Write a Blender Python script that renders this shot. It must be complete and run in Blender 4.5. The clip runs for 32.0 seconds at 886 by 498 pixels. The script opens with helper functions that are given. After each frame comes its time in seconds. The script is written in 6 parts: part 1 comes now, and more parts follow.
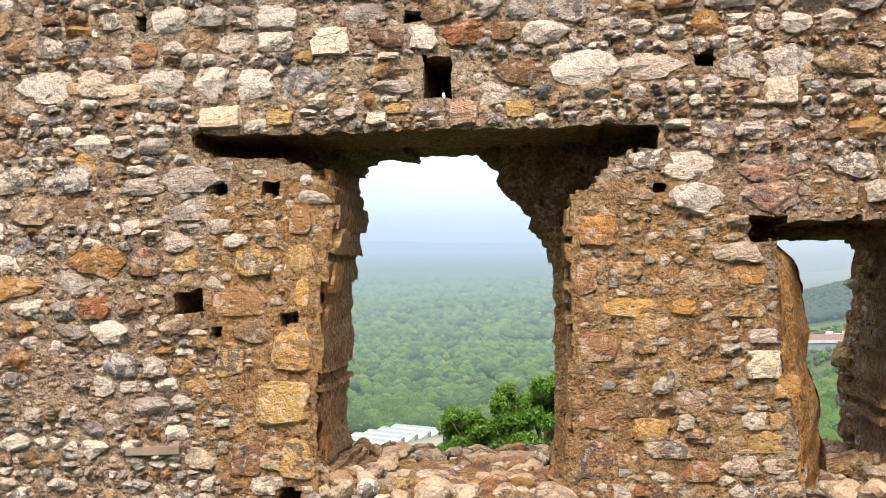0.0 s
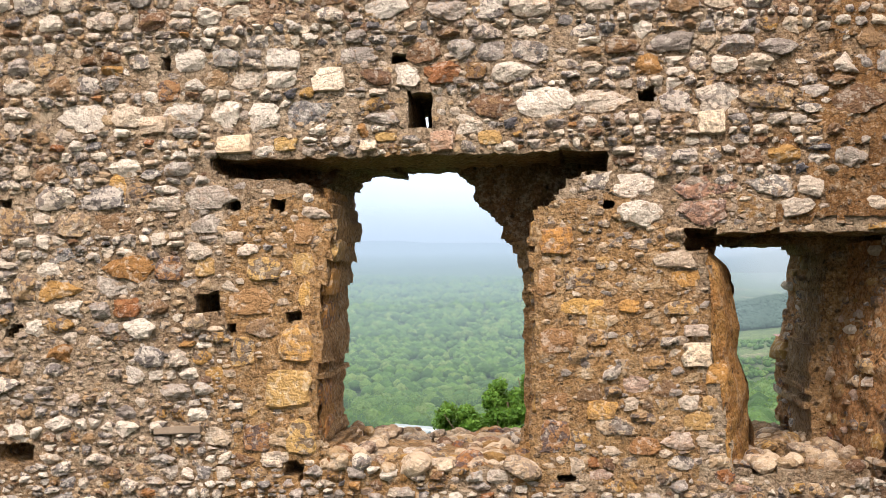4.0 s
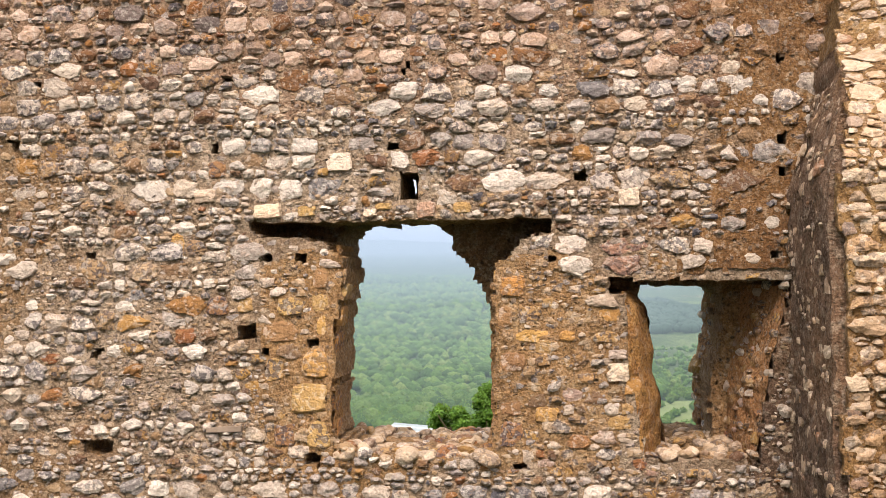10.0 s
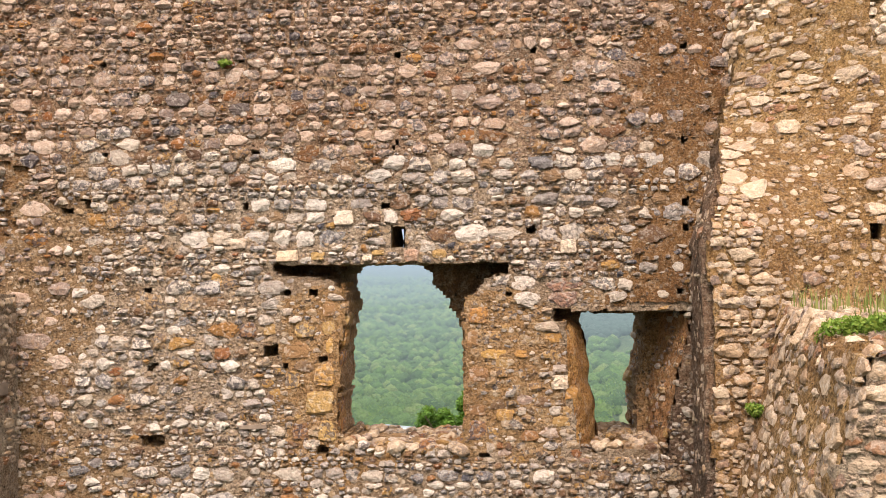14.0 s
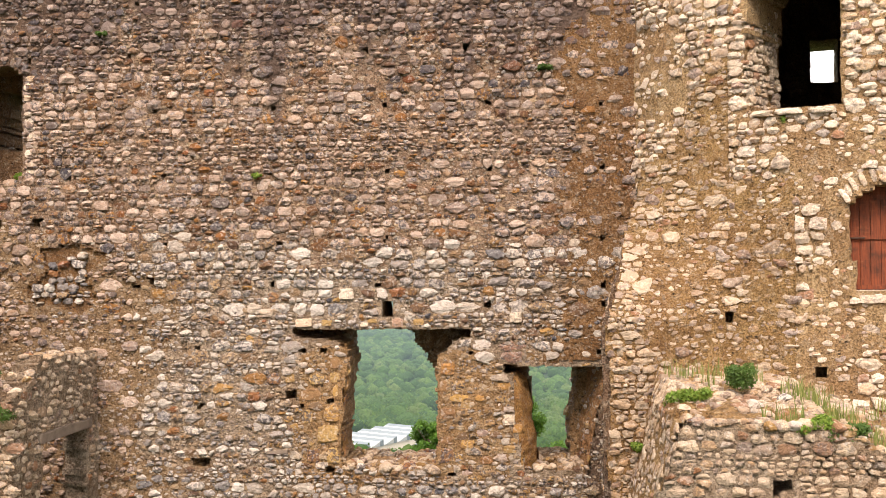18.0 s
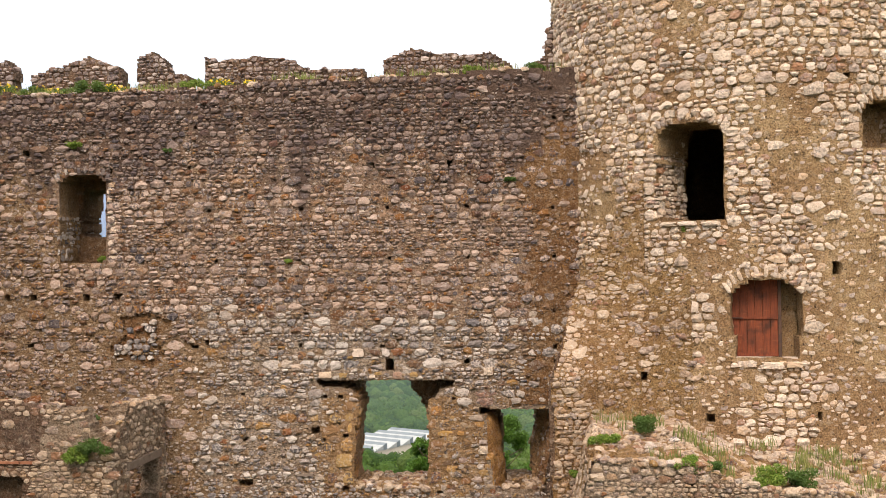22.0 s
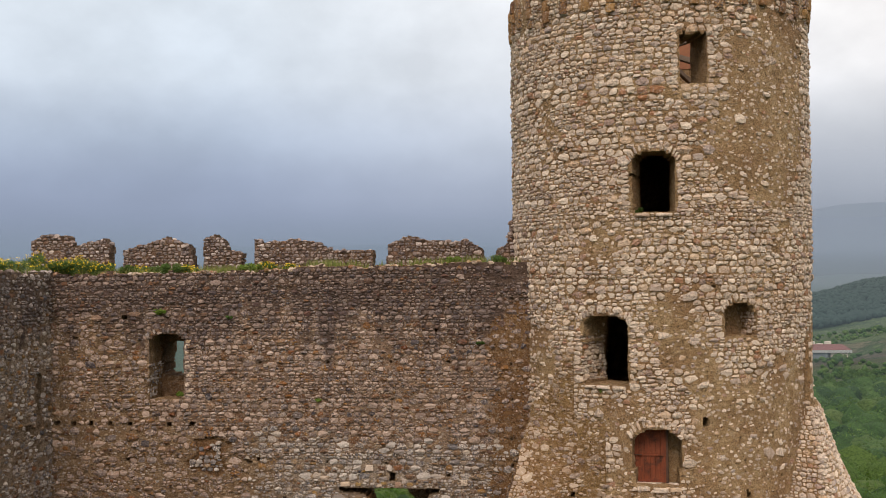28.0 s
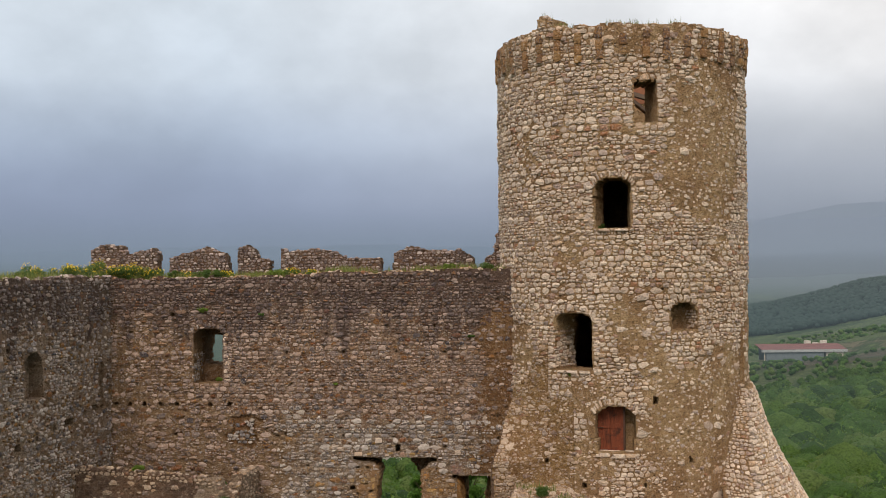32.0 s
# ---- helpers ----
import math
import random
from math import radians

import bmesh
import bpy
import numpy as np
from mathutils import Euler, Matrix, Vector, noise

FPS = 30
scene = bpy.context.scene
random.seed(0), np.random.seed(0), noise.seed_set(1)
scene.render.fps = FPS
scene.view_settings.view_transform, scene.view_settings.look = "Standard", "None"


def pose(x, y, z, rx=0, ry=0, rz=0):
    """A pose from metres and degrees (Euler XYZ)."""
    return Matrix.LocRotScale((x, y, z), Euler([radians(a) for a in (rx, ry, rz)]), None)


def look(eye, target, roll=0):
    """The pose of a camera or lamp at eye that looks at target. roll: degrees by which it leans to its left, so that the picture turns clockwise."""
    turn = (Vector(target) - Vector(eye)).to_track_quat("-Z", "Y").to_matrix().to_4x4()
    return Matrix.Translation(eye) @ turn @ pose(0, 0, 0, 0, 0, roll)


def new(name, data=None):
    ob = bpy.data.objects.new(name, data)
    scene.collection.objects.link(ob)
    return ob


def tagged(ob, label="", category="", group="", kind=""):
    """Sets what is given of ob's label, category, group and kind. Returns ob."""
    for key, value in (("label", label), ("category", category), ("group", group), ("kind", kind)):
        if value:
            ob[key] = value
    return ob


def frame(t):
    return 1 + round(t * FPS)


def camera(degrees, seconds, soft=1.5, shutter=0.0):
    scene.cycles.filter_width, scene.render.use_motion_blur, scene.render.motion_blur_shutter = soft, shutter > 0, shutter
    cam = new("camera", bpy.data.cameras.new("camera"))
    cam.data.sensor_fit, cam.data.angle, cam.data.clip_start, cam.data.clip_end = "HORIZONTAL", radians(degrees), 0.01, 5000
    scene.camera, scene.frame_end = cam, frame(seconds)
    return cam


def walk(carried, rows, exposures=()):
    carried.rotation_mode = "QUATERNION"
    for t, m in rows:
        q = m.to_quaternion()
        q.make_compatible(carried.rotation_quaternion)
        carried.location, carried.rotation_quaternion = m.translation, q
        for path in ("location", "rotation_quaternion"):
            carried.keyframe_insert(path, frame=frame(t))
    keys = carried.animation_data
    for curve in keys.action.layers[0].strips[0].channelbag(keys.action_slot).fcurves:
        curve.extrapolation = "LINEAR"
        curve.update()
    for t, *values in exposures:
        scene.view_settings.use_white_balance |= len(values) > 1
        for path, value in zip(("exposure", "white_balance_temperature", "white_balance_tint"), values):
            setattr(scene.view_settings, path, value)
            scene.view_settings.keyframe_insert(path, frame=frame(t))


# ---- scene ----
cam = camera(44.0, 32.0, soft=0.6)
PATH = [
    (0, (1.092, -8.022, -1.025), (0.86, -6.036, -0.992), -0.6),
    (2.5, (1.258, -8.875, -0.995), (1.026, -6.889, -0.961), -0.7),
    (4.5, (1.454, -9.569, -0.968), (1.223, -7.582, -0.935), -0.7),
    (6, (1.595, -10.209, -0.869), (1.364, -8.222, -0.836), -0.8),
    (9, (1.879, -11.701, -0.618), (1.648, -9.715, -0.587), -0.7),
    (11, (2.027, -13.036, -0.464), (1.797, -11.05, -0.432), -0.7),
    (13, (2.376, -14.726, -0.27), (2.147, -12.74, -0.238), -0.7),
    (14.5, (2.54, -16.42, 0.034), (2.332, -14.431, 0.069), -0.7),
    (16.5, (3.041, -18.91, 0.593), (2.833, -16.922, 0.628), -0.7),
    (19, (3.841, -22.362, 1.62), (3.612, -20.375, 1.649), -0.5),
    (21, (4.339, -25.583, 2.356), (4.112, -23.596, 2.389), -0.7),
    (22.3, (4.669, -27.64, 2.967), (4.444, -25.653, 3.003), -0.7),
    (23, (4.9, -28.803, 3.578), (4.676, -26.816, 3.616), -0.7),
    (24.2, (5.312, -30.848, 4.76), (5.086, -28.861, 4.798), -0.7),
    (25.5, (5.637, -33.03, 6.244), (5.411, -31.043, 6.279), -0.7),
    (27.5, (6.09, -36.427, 7.4), (5.865, -34.44, 7.435), -0.6),
    (28, (6.191, -37.276, 7.475), (5.965, -35.289, 7.512), -0.6),
    (30, (6.589, -40.775, 7.771), (6.365, -38.788, 7.806), -0.5),
    (32, (7.104, -44.62, 7.707), (6.88, -42.633, 7.743), -0.6),
]
EXPOSURES = [(0, 1.76, 6900, 12), (9, 1.76, 6950, 16), (13, 1.7, 7050, 17), (19, 1.57, 7000, 17), (21, 1.32, 6950, 16), (22, 1.12, 6950, 17), (23, 0.86, 6900, 17), (25.5, 0.53, 6900, 16), (28, 0.37, 6850, 16), (32, 0.25, 6800, 15)]
walk(cam, [(t, look(e, g, r)) for t, e, g, r in PATH], EXPOSURES)

# ---------- light ----------
SUN_EL, SUN_AZ = 52.0, 184.0   # degrees; azimuth clockwise from +y


def build_world():
    w = bpy.data.worlds.new("overcast")
    scene.world = w
    w.use_nodes = True
    nt = w.node_tree
    nt.nodes.clear()
    N, L = nt.nodes.new, nt.links.new
    out, bg = N("ShaderNodeOutputWorld"), N("ShaderNodeBackground")
    tc, sep = N("ShaderNodeTexCoord"), N("ShaderNodeSeparateXYZ")
    L(tc.outputs["Generated"], sep.inputs[0])
    sky = N("ShaderNodeTexSky")
    sky.sky_type, sky.sun_disc = "NISHITA", False
    sky.sun_elevation, sky.sun_rotation = radians(SUN_EL), radians(SUN_AZ)
    # cloud cover: pale high up, slate blue low over the far plain
    def heights(stops):
        r = N("ShaderNodeValToRGB")
        L(sep.outputs["Z"], r.inputs[0])
        e = r.color_ramp.elements
        e[0].position, e[0].color = stops[0][0], (*stops[0][1], 1)
        e[1].position, e[1].color = stops[-1][0], (*stops[-1][1], 1)
        for p, c in stops[1:-1]:
            e.new(p).color = (*c, 1)
        return r.outputs[0]

    low = heights([(0.0, (0.175, 0.225, 0.325)), (0.045, (0.205, 0.265, 0.40)), (0.08, (0.275, 0.35, 0.485)), (0.12, (0.39, 0.485, 0.605)), (0.17, (0.49, 0.585, 0.67)), (0.25, (0.565, 0.66, 0.725)), (0.5, (1.0, 1.02, 1.03))])
    pale = heights([(0.0, (0.36, 0.39, 0.43)), (0.07, (0.49, 0.535, 0.565)), (0.13, (0.63, 0.67, 0.69)), (0.24, (0.82, 0.84, 0.83)), (0.5, (1.05, 1.04, 1.0))])
    # lighter grey towards +x
    warm = N("ShaderNodeMapRange")
    L(sep.outputs["X"], warm.inputs[0])
    warm.inputs[1].default_value, warm.inputs[2].default_value = -0.3, 0.32
    side = N("ShaderNodeMix")
    side.data_type = "RGBA"
    L(warm.outputs[0], side.inputs[0])
    L(low, side.inputs[6])
    L(pale, side.inputs[7])
    mp, no = N("ShaderNodeMapping"), N("ShaderNodeTexNoise")
    L(tc.outputs["Generated"], mp.inputs[0])
    mp.inputs["Scale"].default_value = (6.0, 6.0, 9.0)
    L(mp.outputs[0], no.inputs["Vector"])
    no.inputs["Scale"].default_value, no.inputs["Detail"].default_value, no.inputs["Roughness"].default_value = 1.1, 6, 0.52
    cr = N("ShaderNodeMapRange")
    L(no.outputs[0], cr.inputs[0])
    cr.inputs[1].default_value, cr.inputs[2].default_value, cr.inputs[3].default_value, cr.inputs[4].default_value = 0.36, 0.66, 0.89, 1.14
    mul = N("ShaderNodeMix")
    mul.data_type, mul.blend_type = "RGBA", "MULTIPLY"
    mul.inputs[0].default_value = 1.0
    # the cloud is thin and bright towards the sun
    south = N("ShaderNodeMapRange")
    L(sep.outputs["Y"], south.inputs[0])
    south.inputs[1].default_value, south.inputs[2].default_value = 0.15, -0.75
    bright = N("ShaderNodeMix")
    bright.data_type = "RGBA"
    L(south.outputs[0], bright.inputs[0])
    L(side.outputs[2], bright.inputs[6])
    L(heights([(0.0, (0.40, 0.40, 0.40)), (0.15, (0.58, 0.57, 0.56)), (0.6, (1.0, 0.99, 0.96))]), bright.inputs[7])
    L(bright.outputs[2], mul.inputs[6])
    L(cr.outputs[0], mul.inputs[7])
    mix = N("ShaderNodeMix")
    mix.data_type = "RGBA"
    mix.inputs[0].default_value = 0.94
    sc = N("ShaderNodeVectorMath")
    sc.operation = "SCALE"
    sc.inputs[3].default_value = 0.10
    L(sky.outputs[0], sc.inputs[0])
    L(sc.outputs[0], mix.inputs[6])
    L(mul.outputs[2], mix.inputs[7])
    L(mix.outputs[2], bg.inputs[0])
    bg.inputs[1].default_value = 1.0
    L(bg.outputs[0], out.inputs[0])


build_world()
sun = new("sun", bpy.data.lights.new("sun", "SUN"))
sun.data.energy, sun.data.angle, sun.data.color = 1.87, radians(26), (1.0, 0.88, 0.75)
_a, _e = radians(SUN_AZ), radians(SUN_EL)
sun.matrix_world = look((math.sin(_a) * math.cos(_e) * 50, math.cos(_a) * math.cos(_e) * 50, math.sin(_e) * 50), (0, 0, 0))


# ---------- materials ----------
class Nodes:
    """A material's node tree, with short calls."""

    def __init__(self, name):
        self.m = bpy.data.materials.new(name)
        self.m.use_nodes = True
        self.t = self.m.node_tree
        self.t.nodes.clear()
        self.out = self.t.nodes.new("ShaderNodeOutputMaterial")
        self.b = self.t.nodes.new("ShaderNodeBsdfPrincipled")
        self.t.links.new(self.b.outputs[0], self.out.inputs[0])
        self.b.inputs["Roughness"].default_value = 0.95
        self.b.inputs["Specular IOR Level"].default_value = 0.2
        self.geo = self.t.nodes.new("ShaderNodeNewGeometry")
        self.pos = self.geo.outputs["Position"]

    def n(self, kind):
        return self.t.nodes.new("ShaderNode" + kind)

    def l(self, a, b):
        self.t.links.new(a, b)

    def noise(self, scale, detail=4, rough=0.55, stretch=None):
        no = self.n("TexNoise")
        v = self.pos
        if stretch:
            mp = self.n("Mapping")
            mp.inputs["Scale"].default_value = stretch
            self.l(v, mp.inputs[0])
            v = mp.outputs[0]
        self.l(v, no.inputs["Vector"])
        no.inputs["Scale"].default_value, no.inputs["Detail"].default_value, no.inputs["Roughness"].default_value = scale, detail, rough
        return no.outputs[0]

    def rng(self, v, a, b, c=0.0, d=1.0):
        r = self.n("MapRange")
        self.l(v, r.inputs[0])
        for i, x in enumerate((a, b, c, d)):
            r.inputs[i + 1].default_value = x
        return r.outputs[0]

    def ramp(self, v, stops, constant=False):
        r = self.n("ValToRGB")
        self.l(v, r.inputs[0])
        e = r.color_ramp.elements
        if constant:
            r.color_ramp.interpolation = "CONSTANT"
        e[0].position, e[0].color = stops[0][0], (*stops[0][1], 1)
        e[1].position, e[1].color = stops[-1][0], (*stops[-1][1], 1)
        for p, c in stops[1:-1]:
            e.new(p).color = (*c, 1)
        return r.outputs[0]

    def mix(self, f, a, b, blend="MIX"):
        m = self.n("Mix")
        m.data_type, m.blend_type = "RGBA", blend
        for v, i in ((f, 0), (a, 6), (b, 7)):
            if isinstance(v, (int, float)):
                m.inputs[i].default_value = v
            elif isinstance(v, tuple):
                m.inputs[i].default_value = (*v, 1)
            else:
                self.l(v, m.inputs[i])
        return m.outputs[2]

    def math(self, op, a, b=None):
        m = self.n("Math")
        m.operation = op
        for v, i in ((a, 0), (b, 1)):
            if v is None:
                continue
            if isinstance(v, (int, float)):
                m.inputs[i].default_value = v
            else:
                self.l(v, m.inputs[i])
        return m.outputs[0]

    def random(self):
        """One number a piece, whether it is an object or an island of a joined mesh."""
        oi = self.n("ObjectInfo")
        return self.math("FRACT", self.math("ADD", oi.outputs["Random"], self.geo.outputs["Random Per Island"]))

    def bump(self, v, strength, dist):
        b = self.n("Bump")
        b.inputs["Strength"].default_value, b.inputs["Distance"].default_value = strength, dist
        self.l(v, b.inputs["Height"])
        self.l(b.outputs[0], self.b.inputs["Normal"])

    def color(self, c):
        if isinstance(c, tuple):
            self.b.inputs["Base Color"].default_value = (*c, 1)
        else:
            self.l(c, self.b.inputs["Base Color"])


def weather(k, col, dark=(0.105, 0.082, 0.088), z0=4.8, z1=5.8, amount=0.86, r=None):
    """Lichen and rain stains: a ragged dark crust on the highest courses, streaks down from it."""
    sep = k.n("SeparateXYZ")
    k.l(k.pos, sep.inputs[0])
    streak = k.noise(1.0, 5, 0.6, (1.3, 1.3, 0.14))
    blot = k.noise(0.7, 5, 0.65)
    h = k.math("ADD", sep.outputs["Z"], k.rng(streak, 0.25, 0.75, -2.3, 2.0))
    f = k.math("MULTIPLY", k.rng(h, z0, z1), k.rng(blot, 0.28, 0.6, 0.45, 1.0))
    if r:
        f = k.math("MULTIPLY", f, k.rng(k.math("FRACT", k.math("MULTIPLY", r, 13.7)), 0.0, 1.0, 0.35, 1.0))
    return k.mix(k.math("MULTIPLY", f, amount), col, dark)


def mat_stone(name, palette, stain=True, dirt=1.0):
    k = Nodes(name)
    r = k.random()
    col = k.ramp(r, palette)
    own = lambda f: k.math("FRACT", k.math("MULTIPLY", r, f))
    micro, fine, mid = k.noise(130.0, 3, 0.7), k.noise(46.0, 5, 0.7), k.noise(13.0, 5, 0.68)
    big = k.noise(0.7, 3, 0.5)
    # slate-coloured weathering skin, broken away in hard-edged patches
    skin = k.math("MULTIPLY", k.rng(k.noise(15.0, 3, 0.6), 0.50, 0.53), k.rng(own(7.3), 0.35, 0.7, 0.0, 0.85 * dirt))
    col = k.mix(skin, col, k.mix(0.85, col, (0.07, 0.07, 0.09)))
    col = k.mix(k.rng(fine, 0.53, 0.66, 0.0, 0.5 * dirt), col, k.mix(0.7, col, (0.05, 0.04, 0.034)))
    col = k.mix(k.rng(mid, 0.47, 0.40, 0.0, 0.55), col, k.mix(0.5, col, (0.82, 0.77, 0.70)))
    col = k.mix(k.rng(micro, 0.58, 0.70, 0.0, 0.3 * dirt), col, k.mix(0.6, col, (0.04, 0.03, 0.025)))
    crack = k.rng(k.math("ABSOLUTE", k.math("SUBTRACT", k.noise(5.0, 2, 0.5), 0.5)), 0.0, 0.007, 0.5, 0.0)
    col = k.mix(k.math("MULTIPLY", crack, k.rng(own(3.1), 0.6, 0.8)), col, k.mix(0.85, col, (0.03, 0.024, 0.02)))
    col = k.mix(k.math("MULTIPLY", k.rng(mid, 0.54, 0.64, 0.0, 0.6), k.rng(own(5.7), 0.2, 0.8)), col, (0.36, 0.225, 0.12))
    col = k.mix(k.rng(big, 0.42, 0.7, 0.0, 0.25), col, k.mix(0.5, col, (0.32, 0.17, 0.08)))
    if stain:
        col = weather(k, col, r=r)
    k.color(col)
    k.bump(k.math("ADD", k.math("MULTIPLY", fine, 0.6), k.math("SUBTRACT", k.math("MULTIPLY", mid, 2.4), k.math("MULTIPLY", crack, 0.6))), 1.0, 0.05)
    return k.m


def mat_mortar(name, a, b, c, stain=True, pebbles=0.75):
    k = Nodes(name)
    big, mid, fine, micro = k.noise(0.5, 4, 0.55), k.noise(3.5, 6, 0.65), k.noise(30.0, 5, 0.72), k.noise(95.0, 3, 0.7)
    col = k.mix(k.rng(mid, 0.38, 0.64), a, b)
    col = k.mix(k.rng(big, 0.42, 0.62, 0.0, 0.8), col, c)
    warp = k.n("VectorMath")
    warp.operation = "MULTIPLY_ADD"
    wn = k.n("TexNoise")
    k.l(k.pos, wn.inputs["Vector"])
    wn.inputs["Scale"].default_value = 12.0
    k.l(wn.outputs[1], warp.inputs[0])
    warp.inputs[1].default_value = (0.06, 0.06, 0.06)
    k.l(k.pos, warp.inputs[2])
    height = k.math("ADD", k.math("MULTIPLY", mid, 2.2), k.math("ADD", fine, k.math("MULTIPLY", micro, 0.3)))
    for scale, lo, amount in ((41.0, 0.62, pebbles * 0.8), (15.0, 0.8, pebbles)):
        vo = k.n("TexVoronoi")
        k.l(warp.outputs[0], vo.inputs["Vector"])
        vo.inputs["Scale"].default_value = scale
        sep = k.n("SeparateColor")
        k.l(vo.outputs["Color"], sep.inputs[0])
        peb = k.math("MULTIPLY", k.rng(sep.outputs[0], lo, lo + 0.03), k.rng(vo.outputs["Distance"], 0.46, 0.36))
        shades = k.ramp(sep.outputs[1], [(0, (0.52, 0.45, 0.38)), (0.3, (0.30, 0.25, 0.22)), (0.55, (0.26, 0.15, 0.08)), (0.75, (0.46, 0.39, 0.32)), (1, (0.16, 0.15, 0.155))])
        col = k.mix(k.math("MULTIPLY", peb, amount), col, k.mix(0.35, shades, col))
        pit = k.math("MULTIPLY", k.rng(sep.outputs[2], 0.93, 0.95), k.rng(vo.outputs["Distance"], 0.45, 0.2))
        col = k.mix(k.math("MULTIPLY", pit, 0.85), col, (0.025, 0.016, 0.01))
        height = k.math("ADD", height, k.math("SUBTRACT", k.math("MULTIPLY", peb, 0.7), k.math("MULTIPLY", pit, 1.2)))
    lime = k.noise(6.5, 6, 0.75)
    col = k.mix(k.rng(lime, 0.53, 0.62, 0.0, 0.6), col, k.mix(0.5, col, (0.70, 0.60, 0.47)))
    col = k.mix(k.rng(lime, 0.44, 0.36, 0.0, 0.7), col, k.mix(0.7, col, (0.07, 0.045, 0.03)))
    col = k.mix(k.rng(fine, 0.46, 0.66, 0.0, 0.85), col, k.mix(0.82, col, (0.03, 0.018, 0.01)))
    col = k.mix(k.rng(fine, 0.46, 0.30, 0.0, 0.5), col, k.mix(0.5, col, (0.76, 0.67, 0.55)))
    height = k.math("ADD", height, k.math("MULTIPLY", lime, 1.6))
    col = k.mix(k.rng(micro, 0.54, 0.70, 0.0, 0.6), col, k.mix(0.7, col, (0.03, 0.02, 0.012)))
    if stain:
        col = weather(k, col, (0.085, 0.058, 0.05))
    k.color(col)
    k.bump(height, 1.0, 0.07)
    return k.m


def mat_plain(name, a, b, scale=6.0, rough=0.9, bump=0.3):
    k = Nodes(name)
    n1, n2 = k.noise(scale, 5, 0.6), k.noise(scale * 9, 3, 0.6)
    k.color(k.mix(k.rng(n2, 0.35, 0.7, 0.0, 0.4), k.mix(k.rng(n1, 0.3, 0.7), a, b), k.mix(0.5, a, (0.02, 0.02, 0.02))))
    k.b.inputs["Roughness"].default_value = rough
    k.bump(n2, bump, 0.01)
    return k.m


def mat_wood(name, a, b, c):
    """Boards: upright grain, crosswise scuffs, dark rot."""
    k = Nodes(name)
    grain, scuff, rot = k.noise(1.0, 5, 0.7, (60.0, 60.0, 3.0)), k.noise(1.0, 4, 0.7, (3.0, 3.0, 26.0)), k.noise(2.6, 4, 0.65)
    col = k.mix(k.rng(grain, 0.4, 0.62), a, b)
    col = k.mix(k.rng(scuff, 0.56, 0.68, 0.0, 0.5), col, (0.30, 0.12, 0.06))
    col = k.mix(k.rng(rot, 0.5, 0.66, 0.0, 0.85), col, c)
    k.color(col)
    k.b.inputs["Roughness"].default_value = 0.8
    k.bump(grain, 0.6, 0.01)
    return k.m


WHITE, PALE, GREY, SLATE = (0.70, 0.63, 0.57), (0.52, 0.44, 0.375), (0.33, 0.295, 0.285), (0.135, 0.135, 0.155)
TAN, OCHRE, RUST, BROWN = (0.41, 0.28, 0.16), (0.42, 0.25, 0.085), (0.27, 0.105, 0.05), (0.155, 0.085, 0.055)
M_STONE = mat_stone("limestone_rubble", [(0.0, WHITE), (0.2, PALE), (0.34, GREY), (0.44, WHITE), (0.54, SLATE), (0.62, PALE), (0.70, WHITE), (0.78, TAN), (0.88, BROWN), (0.95, OCHRE), (1.0, RUST)])
M_OLDSTONE = mat_stone("weathered_brown_rubble", [(p, (c[0] * 0.87, c[1] * 0.735, c[2] * 0.67)) for p, c in [(0.0, WHITE), (0.2, PALE), (0.34, GREY), (0.44, WHITE), (0.54, SLATE), (0.62, PALE), (0.68, WHITE), (0.76, TAN), (0.86, BROWN), (0.94, OCHRE), (1.0, RUST)]])
M_CHIP = mat_stone("small_earthy_rubble", [(0.0, PALE), (0.25, TAN), (0.45, GREY), (0.6, (0.44, 0.33, 0.23)), (0.8, TAN), (0.92, WHITE), (1.0, BROWN)])
M_PIERSTONE = mat_stone("ochre_rubble", [(0.0, PALE), (0.2, TAN), (0.4, OCHRE), (0.55, BROWN), (0.7, TAN), (0.82, WHITE), (0.92, RUST), (1.0, OCHRE)], stain=False)
TOWER_TONES = [(0.0, (0.88, 0.74, 0.60)), (0.3, (0.76, 0.62, 0.48)), (0.45, (0.58, 0.45, 0.35)), (0.62, (0.89, 0.755, 0.63)), (0.78, (0.70, 0.49, 0.31)), (0.9, (0.52, 0.43, 0.38)), (1.0, (0.43, 0.205, 0.10))]
M_TOWERSTONE = mat_stone("pale_limestone", TOWER_TONES, stain=False, dirt=0.5)
# the tower's tones scaled darker, for the low walls and loose stones
M_CORNERSTONE = mat_stone("darker_limestone", [(p, (c[0] * 0.70, c[1] * 0.655, c[2] * 0.60)) for p, c in TOWER_TONES], stain=False, dirt=0.6)
M_MERLON = mat_stone("weathered_limestone", [(0.0, (0.60, 0.51, 0.46)), (0.3, (0.34, 0.26, 0.23)), (0.5, (0.16, 0.125, 0.125)), (0.7, (0.56, 0.48, 0.44)), (0.85, (0.24, 0.13, 0.085)), (1.0, (0.36, 0.30, 0.28))], stain=False)
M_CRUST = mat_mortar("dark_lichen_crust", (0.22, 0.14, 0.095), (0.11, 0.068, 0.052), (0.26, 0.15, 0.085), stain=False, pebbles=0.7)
M_MORTAR = mat_mortar("lime_mortar", (0.46, 0.365, 0.275), (0.33, 0.235, 0.16), (0.28, 0.175, 0.10))
M_PIERMORTAR = mat_mortar("ochre_earth_mortar", (0.45, 0.295, 0.155), (0.30, 0.17, 0.08), (0.37, 0.21, 0.09), stain=False, pebbles=0.6)
